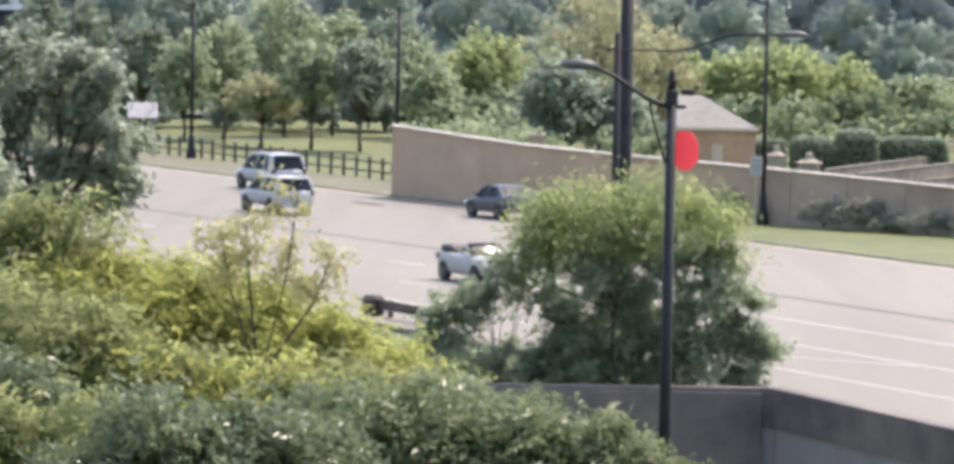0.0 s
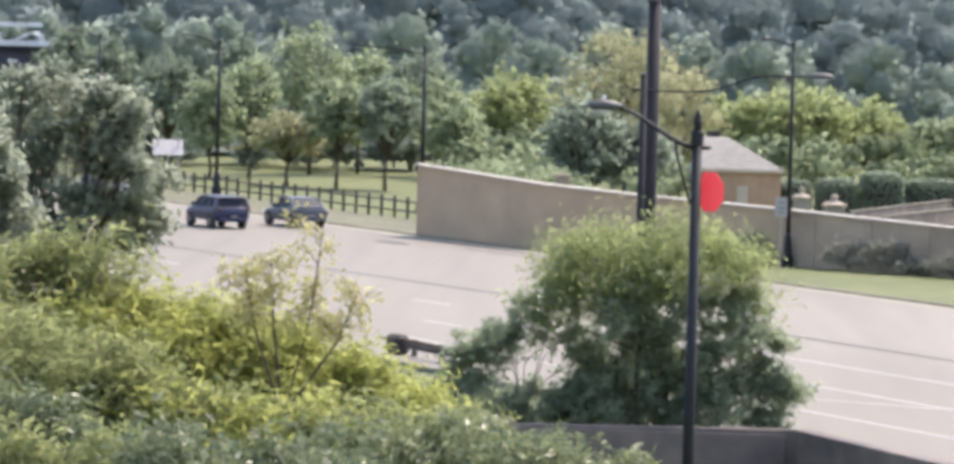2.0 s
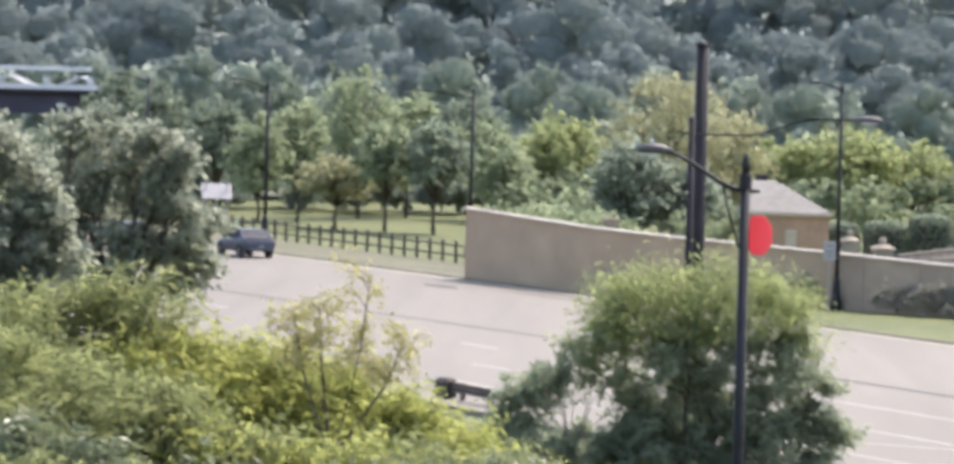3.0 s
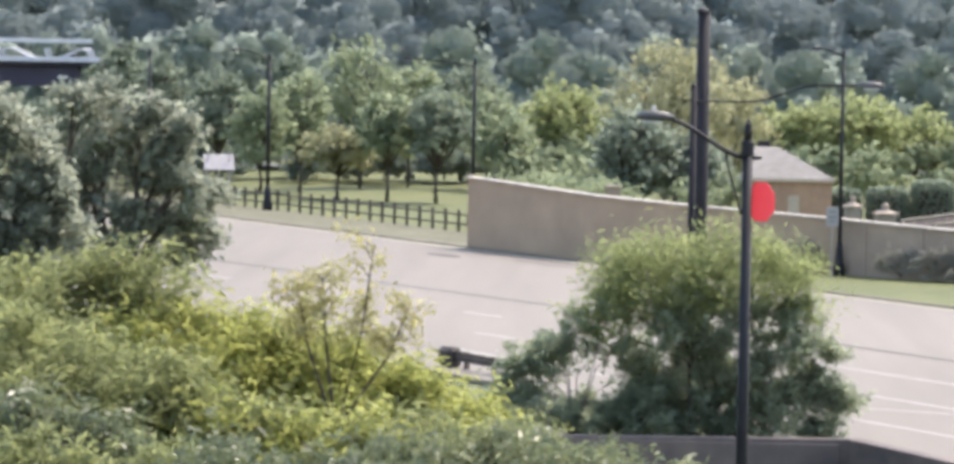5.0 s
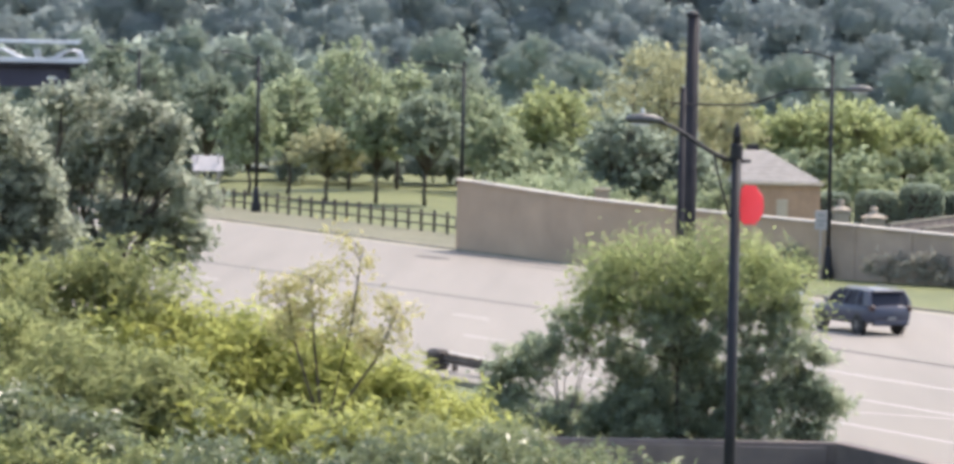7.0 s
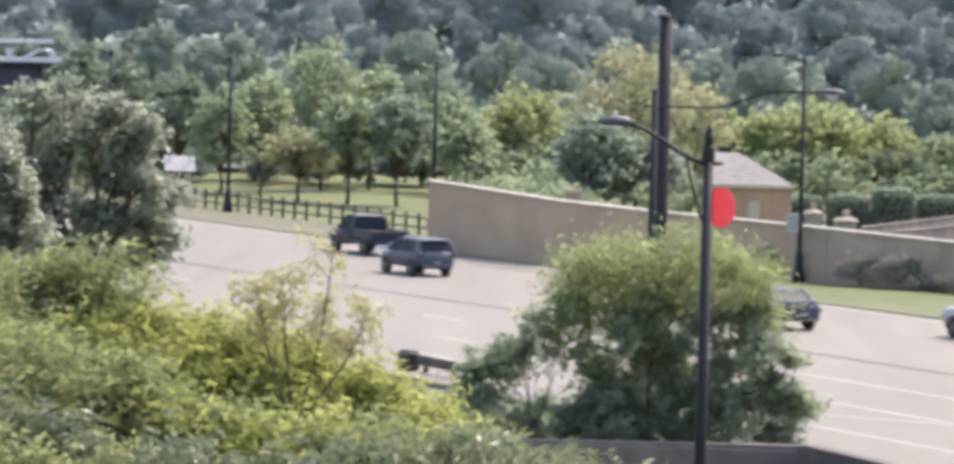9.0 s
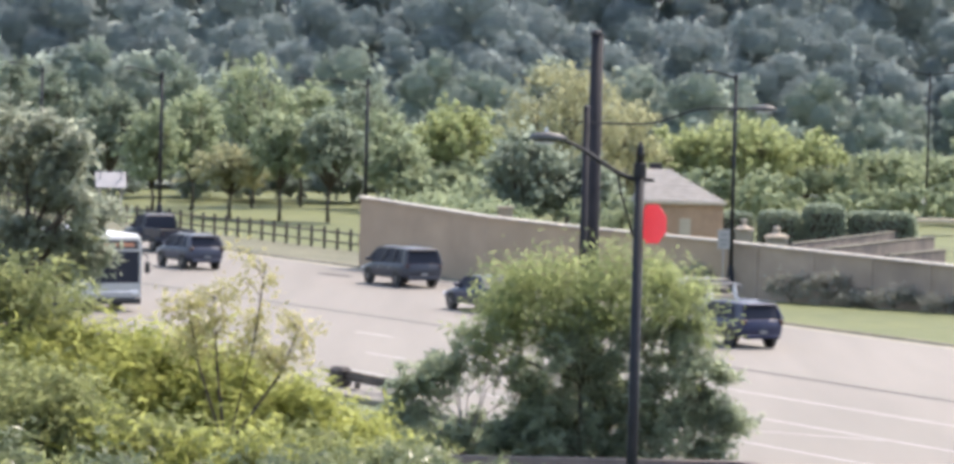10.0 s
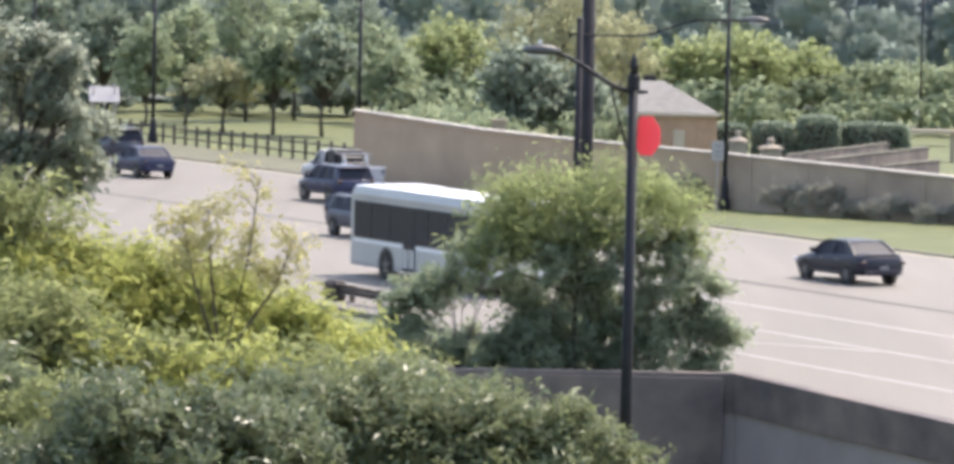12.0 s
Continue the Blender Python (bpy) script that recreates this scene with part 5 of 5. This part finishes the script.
    for s in (-1, 1):
        part("tail_light", box(-h + 0.0, -h + 0.26, s * w * 0.84 - 0.10, s * w * 0.84 + 0.085, zt, zt + (0.13 if kind == "sedan" else 0.22), 0.03), LAMP_RED, t)
        if kind in ("suv", "van"):
            part("roof_rail", tube([(cab[1][0] + 0.25, s * cab[1][2] * 0.9, cab[3] + 0.03), (cab[1][0] + 0.35, s * cab[1][2] * 0.9, cab[3] + 0.09), (cab[1][1] - 0.35, s * cab[1][2] * 0.9, cab[3] + 0.09), (cab[1][1] - 0.25, s * cab[1][2] * 0.9, cab[3] + 0.03)], 0.022, 5), RIM, t)
        if kind != "open":
            part("sill", box(-spec["wb"] / 2 + r * 1.1, spec["wb"] / 2 - r * 1.1, s * w * 0.97 - 0.03, s * w * 0.97 + 0.025, g - 0.01, g + 0.12, 0.02), TRIM_BLACK, t)
            for x in (0.28, -0.72):
                part("door_handle", box(x - 0.1, x + 0.1, s * w - 0.01, s * w + 0.025, 0.80, 0.835, 0.008), RIM, t)
        if kind == "open":
            hl = tube([(h - 0.32, s * w * 0.72, 0.72), (h - 0.08, s * w * 0.72, 0.70)], 0.115, 12)
        else:
            hl = box(h - 0.38, h - 0.03, s * w * 0.72 - 0.16, s * w * 0.72 + 0.16, zl - 0.06, zl + 0.10, 0.04)
        part("headlight", hl, LAMP_CLEAR, t)
    part("front_bumper", box(h - 0.14, h + 0.03, -w * 0.72, w * 0.72, 0.32, 0.48, 0.03), TRIM_BLACK, t)
    part("grille", box(h - 0.1, h + 0.022, -w * 0.45, w * 0.45, 0.45, 0.60, 0.02), TRIM_BLACK, t)
    part("rear_bumper", box(-h - 0.04, -h + 0.14, -w * 0.8, w * 0.8, 0.36, 0.54, 0.04), STEEL if kind == "pickup" else mat, t)
    if kind in ("suv", "van"):
        x0 = cab[1][0]
        part("spoiler", box(x0 - 0.26, x0 + 0.12, -cab[1][2] * 0.95, cab[1][2] * 0.95, cab[3] - 0.06, cab[3] + 0.01, 0.025), mat, t)
        part("rear_skirt", box(-h - 0.03, -h + 0.16, -w * 0.82, w * 0.82, 0.36, 0.5, 0.03), TRIM_BLACK, t)
    if kind == "sedan":
        part("boot_lip", box(-h + 0.08, -h + 0.24, -w * 0.76, w * 0.76, 1.02, 1.075, 0.02), mat, t)
    part("number_plate", box(-h - 0.055, -h - 0.03, -0.16, 0.16, 0.56, 0.68), PLATE, t)
    wb = spec["wb"] / 2
    for x in (wb, -wb):
        for s in (-1, 1):
            arch = tube([(x, s * (w - 0.16), r + 0.02), (x, s * (w + 0.004), r + 0.02)], r * 1.15, 18)
            part("wheel_arch", arch, TRIM_BLACK, t)
            wheel(t, x, s * (w - 0.10), r)
    return t


def bus(spec):
    L, W = spec["L"], spec["W"]
    t = thing(spec["name"], Matrix(), spec["label"], spec["category"])
    h, w = L / 2, W / 2
    white = spec["paint"]

    def sec(x, k, z0, z1):
        return [(x, y, z) for y, z in ((w * k, z0), (w * k, z1 - 0.2), (w * k - 0.1, z1), (-w * k + 0.1, z1), (-w * k, z1 - 0.2), (-w * k, z0))]
    # body paint greyed for its shaded side, roof paint kept whiter as sunlit
    bm = bmesh.new()
    add_loft(bm, [sec(-h, 0.97, 0.40, 2.86), (sec(-h + 0.12, 1, 0.34, 2.95)), sec(h - 0.2, 1, 0.34, 2.95), sec(h, 0.95, 0.38, 2.88)])
    part("body", bm, white, t, "off-white bus body, greyed for its shaded side")
    part("roof", box(-h + 0.1, h - 0.25, -w + 0.12, w - 0.12, 2.953, 3.02, 0.03), SIGN_WHITE, t, "white roof, painted brighter as sunlit")
    part("roof_unit", box(-h + 1.0, -h + 3.2, -0.8, 0.8, 3.021, 3.09, 0.03), SIGN_WHITE, t)
    part("roof_hatch", box(1.2, 1.9, -0.4, 0.4, 3.021, 3.1, 0.03), STEEL, t)
    for s in (-1, 1):
        y0, y1 = s * (w + 0.012) - 0.012, s * (w + 0.012) + 0.004
        xs = [-h + 0.35 + 1.42 * k for k in range(7)]
        for x in xs:
            part("side_window", box(x, x + 1.39, min(y0, y1), max(y0, y1), 1.3, 2.52, 0.01), BUS_GLASS, t)
        part("waist_band", box(-h + 0.3, h - 0.4, s * w - 0.004, s * w + 0.006, 1.14, 1.255), SIGN_WHITE, t)
        part("roof_panel", box(-h + 0.6, h - 1.6, s * w - 0.004, s * w + 0.008, 2.58, 2.7), SIGN_GREY, t, "grey side lettering board")
        part("skirt", box(-h + 0.2, h - 0.3, s * w - 0.004, s * w + 0.01, 0.36, 0.50), SIGN_GREY, t)
    for x in (h - 1.35, -0.6):
        d = part("door", box(x - 0.46, x + 0.46, -w - 0.03, -w - 0.02, 0.42, 2.5, 0.004), TRIM_BLACK, t, "glazed folding door")
        for k in (-0.23, 0.23):
            part("door_pane", box(x + k - 0.19, x + k + 0.19, -w - 0.038, -w - 0.031, 1.2, 2.42, 0.003), BUS_GLASS, d)
            part("door_panel", box(x + k - 0.19, x + k + 0.19, -w - 0.038, -w - 0.031, 0.5, 1.12, 0.003), white, d)
    part("windscreen", box(h - 0.05, h + 0.012, -w * 0.88, w * 0.88, 1.12, 2.36, 0.02), BUS_GLASS, t, "broad dark windscreen")
    part("wiper", tube([(h + 0.03, -0.3, 1.15), (h + 0.03, -0.15, 1.8)], 0.015, 5), TRIM_BLACK, t)
    sign = part("destination_sign", box(h - 0.05, h + 0.012, -w * 0.82, w * 0.82, 2.46, 2.78, 0.01), TRIM_BLACK, t, "dark panel")
    for y, ww in ((-0.66, 0.34), (-0.12, 0.62), (0.55, 0.62)):
        part("sign_bar", box(h + 0.013, h + 0.02, y - ww / 2, y + ww / 2, 2.55, 2.69), LED, sign, "glowing orange bar")
    for s in (-1, 1):
        part("headlight", box(h - 0.04, h + 0.025, s * w * 0.72 - 0.16, s * w * 0.72 + 0.16, 0.66, 0.84, 0.02), LAMP_CLEAR, t)
        part("tail_light", box(-h - 0.02, -h + 0.05, s * w * 0.8 - 0.09, s * w * 0.8 + 0.09, 0.8, 1.3, 0.02), LAMP_RED, t)
        part("mirror", box(h + 0.05, h + 0.16, s * (w + 0.14) - 0.1, s * (w + 0.14) + 0.1, 1.5, 1.95, 0.03), TRIM_BLACK, t)
        part("mirror_arm", tube([(h - 0.05, s * w * 0.95, 2.3), (h + 0.1, s * (w + 0.14), 2.2), (h + 0.1, s * (w + 0.14), 1.9)], 0.025, 5), TRIM_BLACK, t)
    part("front_bumper", box(h - 0.1, h + 0.1, -w * 0.94, w * 0.94, 0.30, 0.56, 0.05), TRIM_BLACK, t)
    part("rear_bumper", box(-h - 0.08, -h + 0.1, -w * 0.94, w * 0.94, 0.36, 0.62, 0.04), TRIM_BLACK, t)
    part("rear_window", box(-h - 0.006, -h + 0.05, -w * 0.8, w * 0.8, 1.5, 2.4, 0.02), BUS_GLASS, t)
    part("bike_rack", tube([(h + 0.1, -0.7, 0.55), (h + 0.42, -0.7, 0.8), (h + 0.42, 0.7, 0.8), (h + 0.1, 0.7, 0.55)], 0.03, 6), STEEL, t)
    for x in (h - 2.6, -h + 2.9):
        for s in (-1, 1):
            part("wheel_arch", tube([(x, s * (w - 0.2), 0.5), (x, s * (w + 0.006), 0.5)], 0.60, 20), TRIM_BLACK, t)
            wheel(t, x, s * (w - 0.13), 0.49, 0.28)
    return t


LED = glow_material("led_orange", (0.42, 0.19, 0.12), 0.08)
SILVER_WHITE = paint("paint_white", (0.41, 0.41, 0.43))
GREY_BLUE = paint("paint_grey_blue", (0.06, 0.066, 0.095))
DARK_BLUE = paint("paint_dark_blue", (0.026, 0.031, 0.072))
DARK_GREY = paint("paint_dark_grey", (0.05, 0.053, 0.068))
BLACK = paint("paint_black", (0.018, 0.02, 0.034))
SILVER = material("paint_silver", (0.36, 0.36, 0.365), 0.45, 0.0, dark=(0.3, 0.3, 0.305), scale=0.7, spec=0.3)
BUS_WHITE = paint("paint_bus", (0.43, 0.43, 0.415))

# offset across the road, place along it at zero seconds, metres a second along it (towards the far left is plus)
FLEET = [
    (dict(kind="suv", name="sport_utility_car", L=4.9, W=1.88, wb=2.9, r=0.36, top=1.8, paint=SILVER_WHITE, label="large white sport utility car in the far lane", category="car"), 84.6, 196.2, 13.20),
    (dict(kind="suv", name="estate_car", L=4.6, W=1.8, wb=2.7, paint=SILVER_WHITE, label="white estate car with dark rear glass on the road", category="car"), 76.6, 176.9, 20.53),
    (dict(kind="sedan", name="sedan", L=4.5, W=1.75, wb=2.65, paint=GREY_BLUE, label="grey-blue saloon car in the lane beside the wall", category="car"), 85.2, 171.7, 12.92),
    (dict(kind="suv", name="crossover_car", L=4.4, W=1.78, wb=2.6, top=1.55, paint=DARK_BLUE, label="dark blue crossover car on the pale road", category="car"), 80.6, 157.0, 19.74),
    (dict(kind="open", name="convertible_car", L=3.8, W=1.7, wb=2.48, r=0.32, paint=SILVER, label="small silver convertible with its black hood folded down", category="car"), 66.4, 135.4, -19.09),
    (dict(kind="pickup", name="pickup_truck", L=5.3, W=1.9, wb=3.3, r=0.38, paint=BLACK, label="black pickup truck with an open bed", category="pickup truck"), 84.0, 29.5, 17.55),
    (dict(kind="suv", name="sport_utility_car", L=4.4, W=1.78, wb=2.6, top=1.6, paint=GREY_BLUE, label="grey-blue sport utility car on the pale road", category="car"), 79.2, 10.5, 17.89),
    (dict(kind="van", name="minivan", L=4.8, W=1.88, wb=2.9, paint=DARK_GREY, label="dark grey minivan in the lane beside the wall", category="van"), 83.6, 4.2, 17.12),
    (dict(kind="sedan", name="sedan", L=4.5, W=1.75, wb=2.65, paint=DARK_BLUE, label="dark blue saloon car with a sloping tail", category="car"), 79.0, -23.0, 18.08),
    (dict(kind="pickup", name="pickup_truck", L=5.4, W=1.9, wb=3.4, r=0.38, cab_rear=0.2, rack=True, paint=SILVER_WHITE, label="white pickup truck with a ladder rack and load in its bed", category="pickup truck"), 84.0, -18.1, 16.67),
    (dict(kind="suv", name="sport_utility_car", L=4.5, W=1.82, wb=2.65, top=1.62, paint=DARK_BLUE, label="dark blue sport utility car with a pale roof edge", category="car"), 79.7, -33.8, 17.26),
    (dict(kind="sedan", name="sedan", L=4.6, W=1.8, wb=2.7, paint=BLACK, label="black saloon car alone on the road", category="car"), 77.6, -79.6, 17.20),
    (dict(kind="bus", name="city_bus", L=10.5, W=2.5, wb=5.0, paint=BUS_WHITE, label="white city bus with dark windows and an orange destination sign", category="bus"), 63.0, 342.3, -17.88),
    (dict(kind="suv", name="estate_car", L=4.5, W=1.8, wb=2.65, top=1.55, paint=GREY_BLUE, label="grey-blue estate car following the bus", category="car"), 70.6, 416.8, -22.20),
]
VEHICLES = []
for spec, n, u0, v in FLEET:
    VEHICLES.append((bus(spec) if spec["kind"] == "bus" else car(spec), spec, n, u0, v))

tagged(mesh_object("wall_building", box(-32, 32, -1.6, -1.2, -4.2, 17, 0.05), BRICK), "plain brick wall of the building that overlooks the road", "wall", kind="structure")
build_ground()
forest_floor()
build_road()
build_patches()
build_wall()
build_parapet()
build_fence()
near_lamp()
big_poles()
street_lamp((10.88, 191.0, 0), 9.8, ((-1.15, 0.3, 9.6),), "tall dark single-arm street lamp in front of the wall", 0.10)
street_lamp((-6.4, 233, 0), 8.9, ((-3.6, 0.35, 8.5),), "tall dark street lamp behind the wall", 0.115)
street_lamp((-18.45, 247, 0), 8.9, ((-1.9, 0.5, 8.6),), "tall dark street lamp by the fence", 0.115)
street_lamp((-27.6, 270, 0), 8.9, ((-1.9, 0.5, 8.6),), "tall dark street lamp among trees", 0.115)
street_lamp((29.4, 290, 0), 9.9, ((1.3, 0.2, 9.7), (-1.3, 0.2, 9.7)), "tall dark street lamp beyond the terrace", 0.09)
build_signs()
build_gantry()
build_house()
garden()
wall_plants()
guardrail()
trees()
foreground()
far_woods()


def motions():
    times = [0, 0.1, 0.2] + list(range(1, 12)) + [11.8, 11.9, 12]
    for t, spec, n, u0, v in VEHICLES:
        turn = ROAD_ANGLE if v > 0 else ROAD_ANGLE + 180
        walk(t, [(s, pose(*at(n, u0 + v * s), 0, 0, turn)) for s in times])
        # wheels roll while the vehicle passes the open stretch of road
        for w in [c for c in t.children if c.name.startswith("wheel") and c.type == "EMPTY"]:
            x, y, r = w.location
            speed = math.degrees(abs(v) / r)
            a, b = sorted(((95 - u0) / v, (225 - u0) / v))
            a, b = max(0.0, a), min(12.0, b)
            rows = [(0.0, pose(x, y, r))] if a > 0 else []
            for k in range(frame(a), frame(b) + 1):
                s = (k - 1) / FPS
                rows.append((s, pose(x, y, r, 0, (((s - a) * speed) % 72), 0)))
            if b < 12:
                rows.append((12.0, pose(x, y, r)))
            walk(w, rows)


motions()
